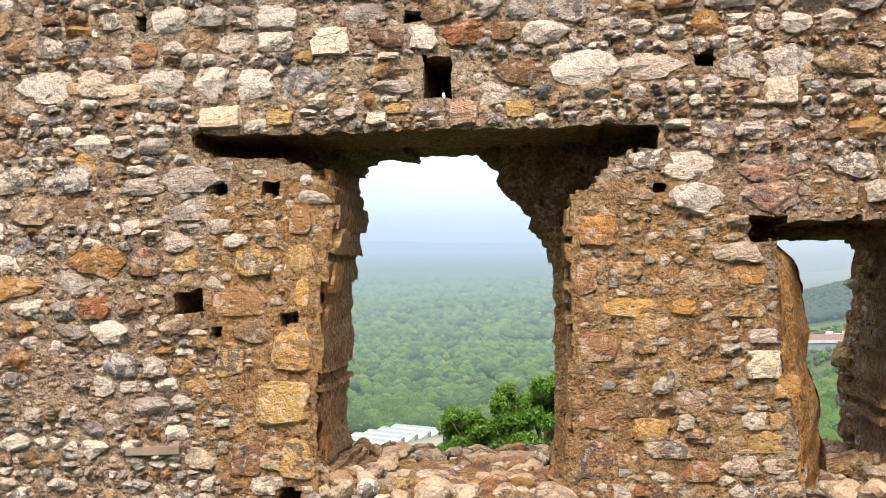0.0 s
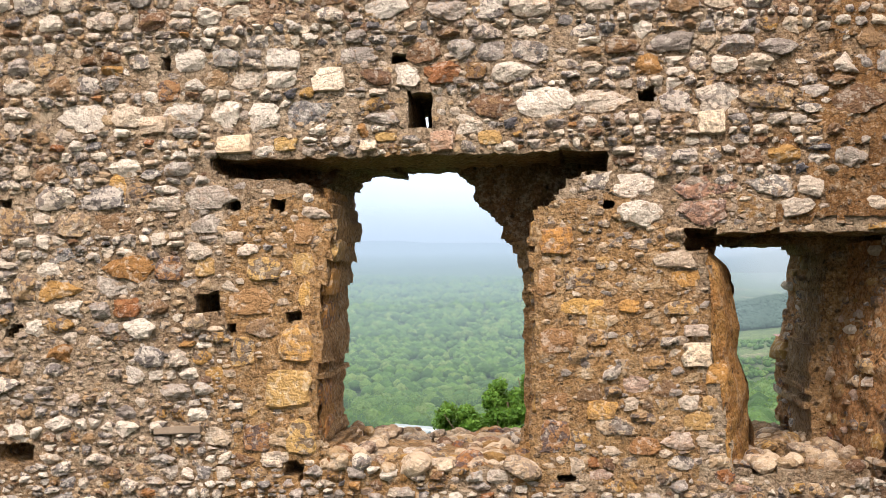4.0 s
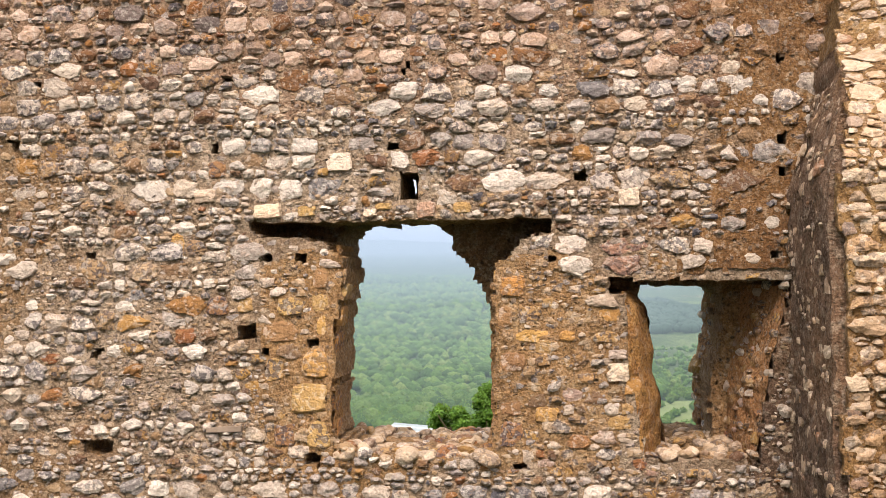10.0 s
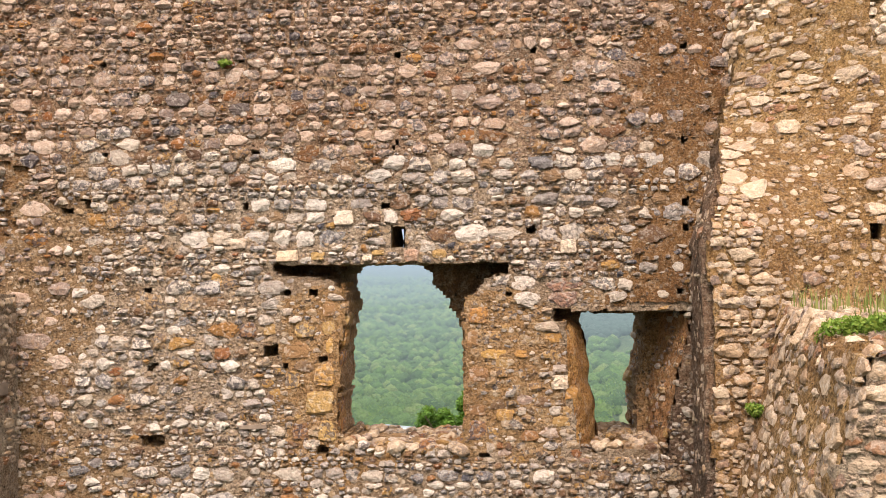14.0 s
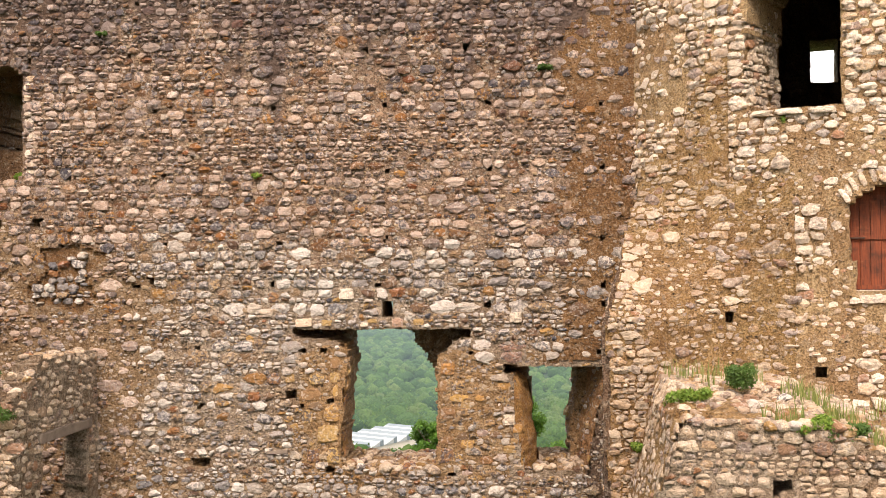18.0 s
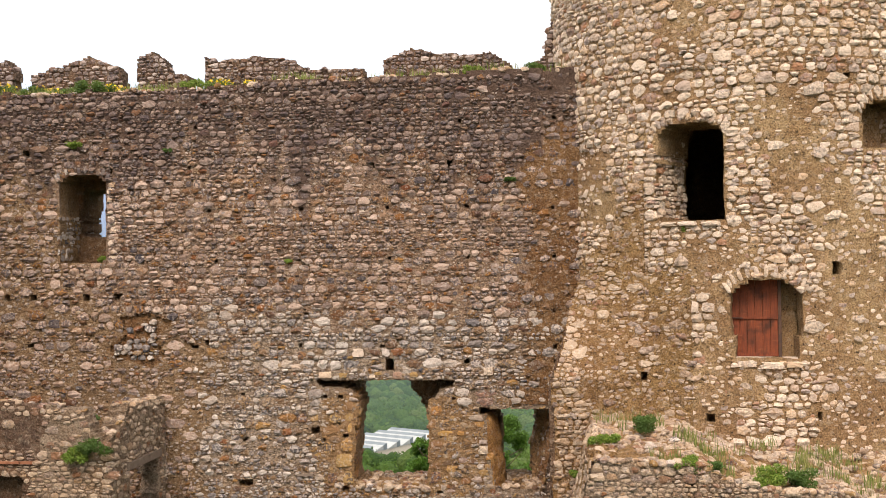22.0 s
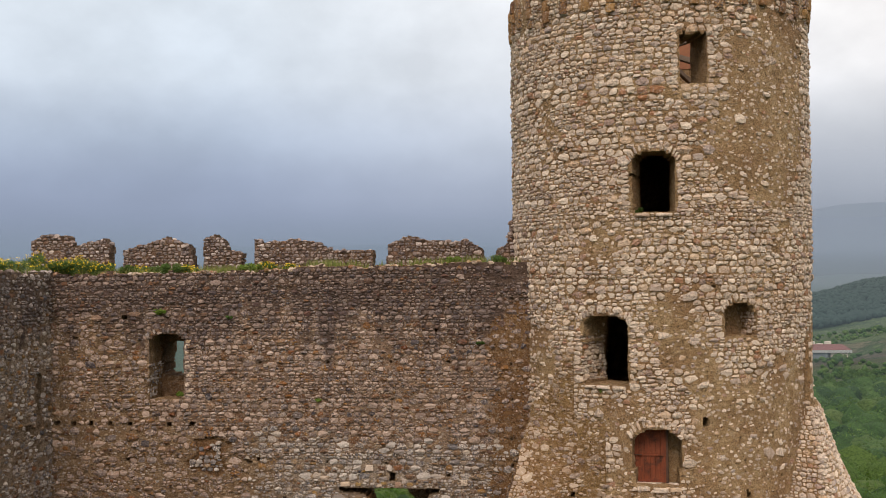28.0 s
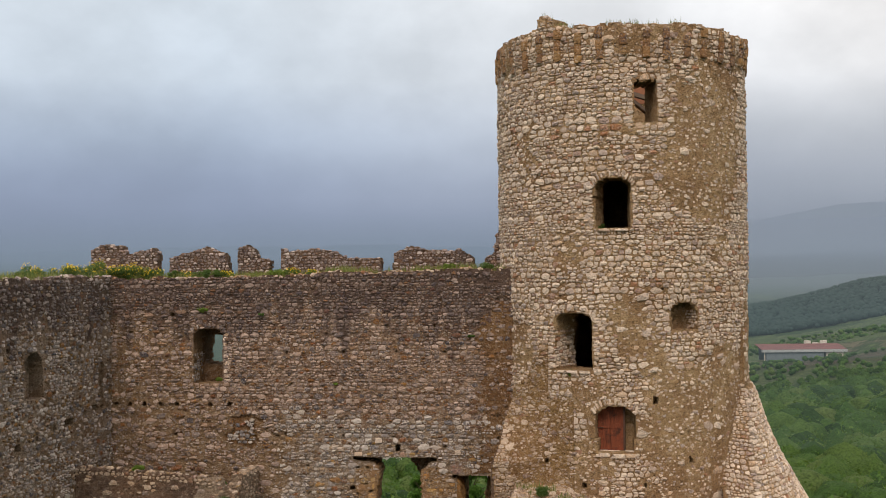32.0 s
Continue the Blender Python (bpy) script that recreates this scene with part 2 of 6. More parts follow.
M_REDEARTH = mat_mortar("red_earth_core", (0.50, 0.28, 0.13), (0.33, 0.15, 0.062), (0.42, 0.21, 0.085), stain=False, pebbles=0.6)
M_CORE = mat_mortar("orange_tufa_core", (0.54, 0.30, 0.10), (0.42, 0.19, 0.06), (0.50, 0.26, 0.085), stain=False, pebbles=0.3)
M_TOWERMORTAR = mat_mortar("tower_mortar", (0.60, 0.42, 0.225), (0.44, 0.275, 0.13), (0.36, 0.205, 0.095), stain=False, pebbles=0.4)
M_CORNERMORTAR = mat_mortar("yellow_render", (0.45, 0.285, 0.12), (0.32, 0.18, 0.068), (0.27, 0.14, 0.055), stain=False, pebbles=0.5)
M_EARTHRENDER = mat_mortar("brown_render", (0.26, 0.13, 0.05), (0.19, 0.09, 0.036), (0.30, 0.165, 0.07), stain=False)
M_REDMORTAR = mat_mortar("reddish_lime_mortar", (0.41, 0.285, 0.20), (0.28, 0.172, 0.112), (0.265, 0.15, 0.085))
M_TANEARTH = mat_mortar("tan_earth_mortar", (0.36, 0.235, 0.13), (0.26, 0.155, 0.08), (0.31, 0.195, 0.105))
M_TUFA = mat_stone("ochre_tufa", [(0.0, (0.56, 0.34, 0.12)), (0.3, (0.46, 0.21, 0.065)), (0.55, (0.28, 0.15, 0.08)), (0.8, (0.56, 0.37, 0.15)), (1.0, (0.40, 0.24, 0.11))], stain=False)
M_CORBEL = mat_stone("brown_tufa", [(0.0, (0.42, 0.25, 0.10)), (0.4, (0.29, 0.145, 0.06)), (0.7, (0.40, 0.235, 0.10)), (1.0, (0.24, 0.12, 0.055))], stain=False)
M_DARKCORE = mat_mortar("rubble_core", (0.24, 0.135, 0.065), (0.15, 0.085, 0.045), (0.27, 0.13, 0.05), stain=False)
M_WOODRED = mat_wood("weathered_red_boards", (0.21, 0.055, 0.024), (0.10, 0.03, 0.017), (0.04, 0.019, 0.013))
M_OLDWOOD = mat_plain("grey_old_timber", (0.24, 0.19, 0.15), (0.13, 0.10, 0.08), 5.0, 0.9)
M_IRON = mat_plain("rusty_iron", (0.10, 0.05, 0.03), (0.05, 0.035, 0.03), 9.0, 0.6)
M_BRICK = mat_plain("fired_brick", (0.32, 0.145, 0.08), (0.24, 0.105, 0.06), 7.0, 0.9)
M_FLOWER = mat_plain("yellow_broom_flower", (0.75, 0.52, 0.02), (0.8, 0.62, 0.05), 4.0, 0.7, 0.1)
M_BARK = mat_plain("bark", (0.12, 0.09, 0.06), (0.07, 0.055, 0.04), 7.0, 0.95)
M_WHITEROOF = mat_plain("white_sheet_roof", (0.40, 0.43, 0.43), (0.30, 0.33, 0.34), 0.3, 0.5, 0.1)
M_REDROOF = mat_plain("red_sheet_roof", (0.15, 0.045, 0.04), (0.11, 0.04, 0.036), 0.2, 0.6, 0.1)
M_PALEWALL = mat_plain("pale_plaster", (0.62, 0.58, 0.5), (0.5, 0.45, 0.38), 0.3, 0.9, 0.1)
M_ORANGEWALL = mat_plain("orange_plaster", (0.6, 0.25, 0.09), (0.5, 0.2, 0.08), 0.5, 0.9, 0.1)
M_GREYMETAL = mat_plain("grey_sheet_metal", (0.17, 0.21, 0.235), (0.12, 0.15, 0.17), 0.3, 0.5, 0.1)


# ---------- mesh tools ----------
def vnoise(x, y, z=0.0, seed=0):
    """Smooth lattice noise in 0..1, for arrays."""
    x, y, z = np.broadcast_arrays(np.asarray(x, float), np.asarray(y, float), np.asarray(z, float))
    xi, yi, zi = np.floor(x).astype(np.int64), np.floor(y).astype(np.int64), np.floor(z).astype(np.int64)
    fx, fy, fz = x - xi, y - yi, z - zi
    fx, fy, fz = (f * f * (3 - 2 * f) for f in (fx, fy, fz))
    tot = 0
    for dx in (0, 1):
        for dy in (0, 1):
            for dz in (0, 1):
                h = (xi + dx) * 374761393 + (yi + dy) * 668265263 + (zi + dz) * 2147483647 + seed * 974711
                h = (h ^ (h >> 13)) * 1274126177
                h = ((h ^ (h >> 16)) & 0xFFFF) / 65535.0
                tot = tot + h * (fx if dx else 1 - fx) * (fy if dy else 1 - fy) * (fz if dz else 1 - fz)
    return tot


def fbm(x, y, z=0.0, seed=0, octaves=3):
    s, a = 0, 0.5
    for o in range(octaves):
        s = s + a * (vnoise(x * 2 ** o, y * 2 ** o, np.asarray(z) * 2 ** o, seed + o) - 0.5)
        a *= 0.5
    return s


def mesh_np(name, verts, quads, mat, smooth=False):
    me = bpy.data.meshes.new(name)
    verts, quads = np.ascontiguousarray(verts, dtype=np.float32), np.ascontiguousarray(quads, dtype=np.int32)
    k = quads.shape[1]
    me.vertices.add(len(verts))
    me.vertices.foreach_set("co", verts.ravel())
    me.loops.add(quads.size)
    me.loops.foreach_set("vertex_index", quads.ravel())
    me.polygons.add(len(quads))
    me.polygons.foreach_set("loop_start", np.arange(0, quads.size, k, dtype=np.int32))
    me.polygons.foreach_set("use_smooth", np.full(len(quads), smooth))
    me.update(calc_edges=True)
    me.materials.append(mat)
    return me


def part(name, data, mat=None, parent=None, label=""):
    """Links a mesh (or a bmesh) as one object under a thing or a part."""
    if isinstance(data, bmesh.types.BMesh):
        me = bpy.data.meshes.new(name)
        data.to_mesh(me)
        data.free()
        me.materials.append(mat)
        data = me
    ob = new(name, data)
    if parent:
        ob.parent = parent
    return tagged(ob, label)


def thing(name, label, category, at=(0, 0, 0), group="", kind=""):
    ob = new(name)
    ob.location = at
    return tagged(ob, label, category, group, kind)


def in_poly(poly, x, z):
    x, z = np.asarray(x, float), np.asarray(z, float)
    inside = np.zeros(x.shape, bool)
    n = len(poly)
    for i in range(n):
        x1, z1 = poly[i]
        x2, z2 = poly[(i + 1) % n]
        c = (z1 > z) != (z2 > z)
        with np.errstate(divide="ignore", invalid="ignore"):
            inside ^= c & (x < (x2 - x1) * (z - z1) / (z2 - z1 + 1e-12) + x1)
    return inside


def box_bm(x0, x1, y0, y1, z0, z1, bevel=0.0):
    bm = bmesh.new()
    bmesh.ops.create_cube(bm, size=1)
    bmesh.ops.scale(bm, vec=(x1 - x0, y1 - y0, z1 - z0), verts=bm.verts)
    bmesh.ops.translate(bm, vec=((x0 + x1) / 2, (y0 + y1) / 2, (z0 + z1) / 2), verts=bm.verts)
    if bevel:
        bmesh.ops.bevel(bm, geom=list(bm.edges), offset=bevel, segments=2, affect="EDGES")
    return bm


def resurface(ob, mat, test):
    """Gives the faces whose centres pass the test a second material."""
    me = ob.data
    n = len(me.polygons)
    c = np.empty(n * 3)
    me.polygons.foreach_get("center", c)
    c = c.reshape(-1, 3)
    idx = np.empty(n, np.int32)
    me.polygons.foreach_get("material_index", idx)
    me.materials.append(mat)
    idx[test(c[:, 0], c[:, 1], c[:, 2])] = len(me.materials) - 1
    me.polygons.foreach_set("material_index", idx)
    me.update()


class Face:
    """A masonry surface: place(u, v, d) gives the point d metres behind the face at u, v."""

    def __init__(self, place, depth_of, thick):
        self.place, self.depth_of, self.thick = place, depth_of, thick
        self.relief, self.seed = 0.0, 0

    def rel(self, u, v):
        return self.relief * (2.2 * fbm(u * 1.3, v * 1.3, 0, self.seed + 3) + 1.5 * fbm(u * 7.5, v * 7.5, 0, self.seed + 4))

    def frame_at(self, u, v):
        p = np.array(self.place(u, v, float(self.rel(u, v))), float)
        p0 = np.array(self.place(u, v, 0.0), float)
        a = np.array(self.place(u + 0.01, v, 0.0), float) - p0
        b = np.array(self.place(u, v + 0.01, 0.0), float) - p0
        a /= np.linalg.norm(a)
        b /= np.linalg.norm(b)
        nrm = np.cross(a, b)
        return p, a, nrm / np.linalg.norm(nrm), b

    def sheet(self, name, us, vs, mat, relief=0.03, seed=1, back=False, jag=0.02):
        """The body of the face: cells at the depth that depth_of gives them (inf: open), walls between cells of unlike depth."""
        us, vs = np.asarray(us), np.asarray(vs)
        nu, nv = len(us), len(vs)
        cu, cv = np.meshgrid((us[:-1] + us[1:]) / 2, (vs[:-1] + vs[1:]) / 2, indexing="ij")
        wob = 0.035
        D = self.depth_of(cu + wob * (0.9 * fbm(cu * 4, cv * 4, 0, seed + 5) + 1.6 * fbm(cu * 12, cv * 12, 0, seed + 7)), cv + wob * (0.9 * fbm(cu * 4, cv * 4, 7.7, seed + 6) + 1.6 * fbm(cu * 12, cv * 12, 7.7, seed + 10)))
        gu, gv = np.meshgrid(us, vs, indexing="ij")
        gu = gu + jag * 2 * (vnoise(gu * 17, gv * 17, 0, seed + 1) - 0.5)
        gv = gv + jag * 2 * (vnoise(gu * 17, gv * 17, 5, seed + 2) - 0.5)
        self.relief, self.seed = relief, seed
        rel = self.rel(gu, gv)
        V, Q, base = [], [], 0

        def add_cells(mask, depth, flip=False):
            nonlocal base
            ii, jj = np.nonzero(mask)
            if not len(ii):
                return
            ids = np.full((nu, nv), -1)
            for a, b in ((0, 0), (1, 0), (1, 1), (0, 1)):
                ids[ii + a, jj + b] = 0
            vi, vj = np.nonzero(ids == 0)
            ids[vi, vj] = np.arange(len(vi)) + base
            dd = rel[vi, vj] * (1 if depth == 0 else 0.6) + depth
            V.append(np.stack(np.broadcast_arrays(*self.place(gu[vi, vj], gv[vi, vj], dd)), -1))
            q = np.stack([ids[ii, jj], ids[ii + 1, jj], ids[ii + 1, jj + 1], ids[ii, jj + 1]], -1)
            Q.append(q[:, ::-1] if flip else q)
            base += len(vi)

        for d in np.unique(D[np.isfinite(D)]):
            add_cells(D == d, float(d))
        if back:
            add_cells(np.isfinite(D), self.thick, True)
        E = np.where(np.isfinite(D), D, self.thick)
        for axis in (0, 1):
            A, B = (E[:-1, :], E[1:, :]) if axis == 0 else (E[:, :-1], E[:, 1:])
            fa = (np.isfinite(D[:-1, :]), np.isfinite(D[1:, :])) if axis == 0 else (np.isfinite(D[:, :-1]), np.isfinite(D[:, 1:]))
            ii, jj = np.nonzero((np.abs(A - B) > 1e-6) & (fa[0] | fa[1]))
            if not len(ii):
                continue
            d0, d1 = A[ii, jj], B[ii, jj]
            if axis == 0:
                p, q = (ii + 1, jj), (ii + 1, jj + 1)
            else:
                p, q = (ii + 1, jj + 1), (ii, jj + 1)
            steps = 14 if self.thick > 0.8 else 6
            jv, jq, jb = [], [], 0
            for s in range(steps):
                lo, hi = d0 + (d1 - d0) * s / steps, d0 + (d1 - d0) * (s + 1) / steps
                quad = []
                for (pi, pj), dd in ((p, lo), (q, lo), (q, hi), (p, hi)):
                    uu, vv = gu[pi, pj], gv[pi, pj]
                    k = np.clip(dd / 0.12, 0, 1) * 0.075
                    u2 = uu + k * (fbm(uu * 3, vv * 3, dd * 3, seed + 8) + 0.7 * fbm(uu * 10, vv * 10, dd * 10, seed + 18))
                    v2 = vv + k * (fbm(uu * 3, vv * 3, dd * 3 + 9, seed + 9) + 0.7 * fbm(uu * 10, vv * 10, dd * 10 + 9, seed + 19))
                    rr = np.where(dd < 1e-6, rel[pi, pj], rel[pi, pj] * 0.6)
                    quad.append(np.stack(np.broadcast_arrays(*self.place(u2, v2, dd + rr)), -1))
                n = len(ii)
                jv.append(np.concatenate(quad))
                jq.append(np.stack([jb + np.arange(n) + n * c for c in range(4)], -1))
                jb += 4 * n
            pts, quads_ = np.concatenate(jv), np.concatenate(jq)
            _, keep_, inv_ = np.unique(np.round(pts * 2000).astype(np.int64), axis=0, return_index=True, return_inverse=True)
            V.append(pts[keep_])
            Q.append(inv_.reshape(-1)[quads_] + base)
            base += len(keep_)
        return mesh_np(name, np.concatenate(V), np.concatenate(Q), mat, True)


def stone_shapes(n, count, seed, boxy=0.2):
    """Unit rubble stones: an angular outline, a rough crown, a rim sunk behind the face. Rows of (x, out, z)."""
    rg = np.random.RandomState(seed)
    a = np.array([-1, -0.84, -0.45, 0, 0.45, 0.84, 1.0]) if n == 7 else np.array([-1, -0.86, 0, 0.86, 1.0])
    ga, gb = np.meshgrid(a, a, indexing="ij")
    m = np.maximum(np.abs(ga), np.abs(gb))
    th = np.arctan2(gb, ga)
    quads = []
    for i in range(n - 1):
        for j in range(n - 1):
            quads.append((i * n + j, (i + 1) * n + j, (i + 1) * n + j + 1, i * n + j + 1))
    shapes = []
    for c in range(count):
        k = rg.randint(4, 7)
        phi = np.sort(np.arange(k) * 2 * np.pi / k + rg.uniform(-0.35, 0.35, k) + rg.uniform(0, 6.28))
        dist = rg.uniform(0.7, 1.02, k)
        R = np.full(th.shape, 9.0)
        for f, d in zip(phi, dist):
            cs = np.cos(th - f)
            R = np.minimum(R, np.where(cs > 0.08, d / np.maximum(cs, 0.08), 9.0))
        R = np.minimum(R, 1.0 / np.maximum(np.abs(np.cos(th)), np.abs(np.sin(th))))
        if boxy:
            sq = 1.0 / np.maximum(np.abs(np.cos(th)), np.abs(np.sin(th)))
            R = R * (1 - boxy) + boxy * sq * 0.97
        mm = np.where(m > 0.999, 1.0, m * 0.97 + 0.02 * rg.randn(*m.shape))
        x, z = mm * R * np.cos(th), mm * R * np.sin(th)
        h = 1.0 - 0.2 * m ** 3 + rg.uniform(-0.12, 0.12, m.shape)
        for _ in range(4):
            f, off, slope = rg.uniform(0, 6.28), rg.uniform(-0.1, 0.55), rg.uniform(0.3, 1.1) * (1 - 0.7 * boxy)
            h = np.minimum(h, 1.0 - slope * np.maximum(ga * np.cos(f) + gb * np.sin(f) - off, 0))
        h = np.where(m > 0.999, -1.1, h)
        x, z = x + 0.05 * rg.randn(*m.shape), z + 0.05 * rg.randn(*m.shape)
        shapes.append(np.stack([x.ravel(), h.ravel(), z.ravel()], -1))
    return shapes, np.array(quads)


NEAR_SHAPES, NEAR_Q = stone_shapes(7, 36, 3)
FAR_SHAPES, FAR_Q = stone_shapes(5, 40, 4)
BLOCK_SHAPES, BLOCK_Q = stone_shapes(7, 12, 5, boxy=0.75)
TUFA_SHAPES = stone_shapes(7, 14, 6, boxy=0.42)[0]


def courses(u0, u1, v0, v1, hmin, hmax, wmin, wmax, rg, wave=0.05):
    """Uneven rubble courses: rows of u, v, width, height, turn."""
    out, v = [], v0
    while v < v1:
        h = hmin + (hmax - hmin) * rg.beta(1.5, 2.2)
        u = u0 - rg.uniform(0, hmax)
        while u < u1:
            if rg.rand() < 0.24:      # two thin stones one above the other
                w = h * rg.uniform(wmin, wmax) * 0.8
                f = rg.uniform(0.38, 0.62)
                out.append((u + w / 2, v + h * f / 2, w * 1.1, h * f * 1.12, rg.uniform(-0.12, 0.12)))
                out.append((u + w / 2 + rg.uniform(-0.1, 0.1) * w, v + h * (1 + f) / 2, w * rg.uniform(0.85, 1.12), h * (1 - f) * 1.12, rg.uniform(-0.12, 0.12)))
            else:
                hh = h * rg.uniform(0.78, 1.2)
                w = hh * rg.uniform(wmin, wmax)
                out.append((u + w / 2, v + h / 2 + rg.uniform(-0.14, 0.14) * h, w * 1.12, hh * 1.12, rg.uniform(-0.2, 0.2)))
            u += w + rg.uniform(0.0, 0.16) * h
        v += h * rg.uniform(0.96, 1.04)
    s = np.array(out)
    s[:, 1] += wave * 2 * fbm(s[:, 0] * 0.5, s[:, 1] * 0.5, 0, 77)
    return s


def clear_of(face, s, margin=1.0):
    ok = np.ones(len(s), bool)
    for a, b in ((0, 0), (-1, 0), (1, 0), (0, -1), (0, 1), (-0.7, -0.7), (0.7, 0.7), (-0.7, 0.7), (0.7, -0.7)):
        ok &= face.depth_of(s[:, 0] + a * margin * s[:, 2] / 2, s[:, 1] + b * margin * s[:, 3] / 2) == 0
    return ok


def outlines(s, among, th, gap, stretch):
    """How far each stone reaches in the directions th before it meets its neighbours, a joint away."""
    r, ra = (0.5 * np.sqrt(q[:, 2] * q[:, 3] / stretch) for q in (s, among))
    x, y, xa, ya = s[:, 0] / stretch, s[:, 1], among[:, 0] / stretch, among[:, 1]
    order, by = np.argsort(y), np.argsort(ya)
    ys = ya[by]
    R = np.full((len(s), len(th)), 9.0)
    ct, st = np.cos(th), np.sin(th)
    for c in range(0, len(s), 150):
        i = order[c:c + 150]
        cand = by[np.searchsorted(ys, y[i].min() - 0.6):np.searchsorted(ys, y[i].max() + 0.6)]
        k = min(14, len(cand) - 1)
        if k < 1:
            continue
        dx, dy = xa[cand][None] - x[i][:, None], ya[cand][None] - y[i][:, None]
        d2 = dx * dx + dy * dy
        d2[d2 < 1e-10] = 1e6
        nb = np.argpartition(d2, k - 1, axis=1)[:, :k]
        dx, dy, d2 = (np.take_along_axis(q, nb, 1) for q in (dx, dy, d2))
        d = np.sqrt(d2)
        b = np.maximum((d2 + (r[i] ** 2)[:, None] - ra[cand][nb] ** 2) / (2 * d) - gap / 2, 0.3 * r[i][:, None])
        cs = (dx[:, :, None] * ct + dy[:, :, None] * st) / d[:, :, None]
        R[i] = np.where(cs > 0.06, b[:, :, None] / np.maximum(cs, 0.06), 9.0).min(1)
    return R, r


def rubble(face, s, rg, proud, n=5, gap=0.016, stretch=1.6, among=None):
    """Angular stones that fit one another: points (stone, corner, xyz) and the quads of one stone."""
    a = np.array([-1, -0.86, -0.45, 0, 0.45, 0.86, 1.0]) if n == 7 else np.array([-1, -0.84, 0, 0.84, 1.0])
    ga, gb = (q.ravel() for q in np.meshgrid(a, a, indexing="ij"))
    m, th = np.maximum(np.abs(ga), np.abs(gb)), np.arctan2(gb, ga)
    R, r = outlines(s, s if among is None else among, th, gap, stretch)
    N = len(s)
    hw, hh = s[:, 2] / 2 / stretch, s[:, 3] / 2
    R = np.minimum(R, 1.5 * np.minimum(hw[:, None] / np.maximum(np.abs(np.cos(th)), 0.02), hh[:, None] / np.maximum(np.abs(np.sin(th)), 0.02)))
    for q in range(4):
        f, d = q * 1.57 + rg.uniform(-0.9, 0.9, N), rg.uniform(0.85, 1.7, N) * r
        cs = np.cos(th[None] - f[:, None])
        R = np.where(cs > 0.1, np.minimum(R, d[:, None] / np.maximum(cs, 0.1)), R)
    noise = rg.uniform(-1, 1, (N, len(th), 3))
    mm = m[None] * (1 + (0.06 + 0.08 * (m > 0.8)) * noise[:, :, 0])
    lx, lz = mm * R * np.cos(th) * stretch, mm * R * np.sin(th) + 0.04 * r[:, None] * noise[:, :, 1]
    for _ in range(3):      # no stone hangs over a hole
        over = face.depth_of(s[:, 0][:, None] + lx, s[:, 1][:, None] + lz) != 0
        lx, lz = np.where(over, lx * 0.78, lx), np.where(over, lz * 0.78, lz)
    h = np.ones((N, len(th)))
    for _ in range(4):
        f, off, slope = rg.uniform(0, 6.28, N)[:, None], rg.uniform(-0.2, 0.5, N)[:, None], rg.uniform(0.2, 1.1, N)[:, None]
        h = np.minimum(h, 1 - slope * np.maximum(ga * np.cos(f) + gb * np.sin(f) - off, 0))
    h = np.where(m > 0.999, -1.0, np.maximum(h - 0.18 * (m > 0.8) + 0.13 * noise[:, :, 2], 0.1))
    pr = rg.uniform(proud[0], proud[1], N)[:, None]
    X = np.stack(np.broadcast_arrays(*face.place(s[:, 0][:, None] + lx, s[:, 1][:, None] + lz, -h * pr + face.rel(s[:, 0], s[:, 1])[:, None])), -1)
    i, j = np.meshgrid(np.arange(n - 1), np.arange(n - 1), indexing="ij")
    return X, np.stack([i * n + j, (i + 1) * n + j, (i + 1) * n + j + 1, i * n + j + 1], -1).reshape(-1, 4)


def join_stones(name, X, q, mat, parent, label=""):
    Q = (np.arange(len(X)) * X.shape[1])[:, None, None] + q[None]
    ob = part(name, mesh_np(name, X.reshape(-1, 3), Q.reshape(-1, 4), mat), None, parent, label)
    return tagged(ob, kind="stuff")


def lay_joined(face, s, name, mat, parent, rg, proud=(0.015, 0.06), near=False, label="", among=None):
    """Stones too many to pick apart: one mesh of islands."""
    return join_stones(name, *rubble(face, s, rg, proud, 7 if near else 5, among=among), mat, parent, label)


_shape_meshes = {}


def shape_mesh(kind, i, mat):
    key = (kind, i, mat.name)
    if key not in _shape_meshes:
        sh, q = {"near": (NEAR_SHAPES, NEAR_Q), "far": (FAR_SHAPES, FAR_Q), "block": (BLOCK_SHAPES, BLOCK_Q), "tufa": (TUFA_SHAPES, BLOCK_Q)}[kind]
        v = sh[i].copy()
        v[:, 1] *= -1
        _shape_meshes[key] = mesh_np("stone", v, q, mat)
    return _shape_meshes[key]


def lay_pieces(face, s, name, mat, parent, rg, proud=(0.02, 0.07), kind="near"):
    """Stones that can be picked apart: an object each, on shared meshes."""
    count = {"near": 36, "far": 40, "block": 12, "tufa": 14}[kind]
    inv = Matrix.Translation(parent.location).inverted()
    for u, v, w, h, turn in s:
        p, a, nrm, b = face.frame_at(u, v)
        ob = new(name, shape_mesh(kind, int(rg.randint(0, count)), mat))
        ob.parent = parent
        ca, sa = math.cos(turn), math.sin(turn)
        A, B = a * ca + b * sa, b * ca - a * sa
        pr = rg.uniform(*proud)
        m = Matrix(((A[0] * w / 2, -nrm[0] * pr, B[0] * h / 2, p[0]), (A[1] * w / 2, -nrm[1] * pr, B[1] * h / 2, p[1]),
                    (A[2] * w / 2, -nrm[2] * pr, B[2] * h / 2, p[2]), (0, 0, 0, 1)))
        ob.matrix_basis = inv @ m


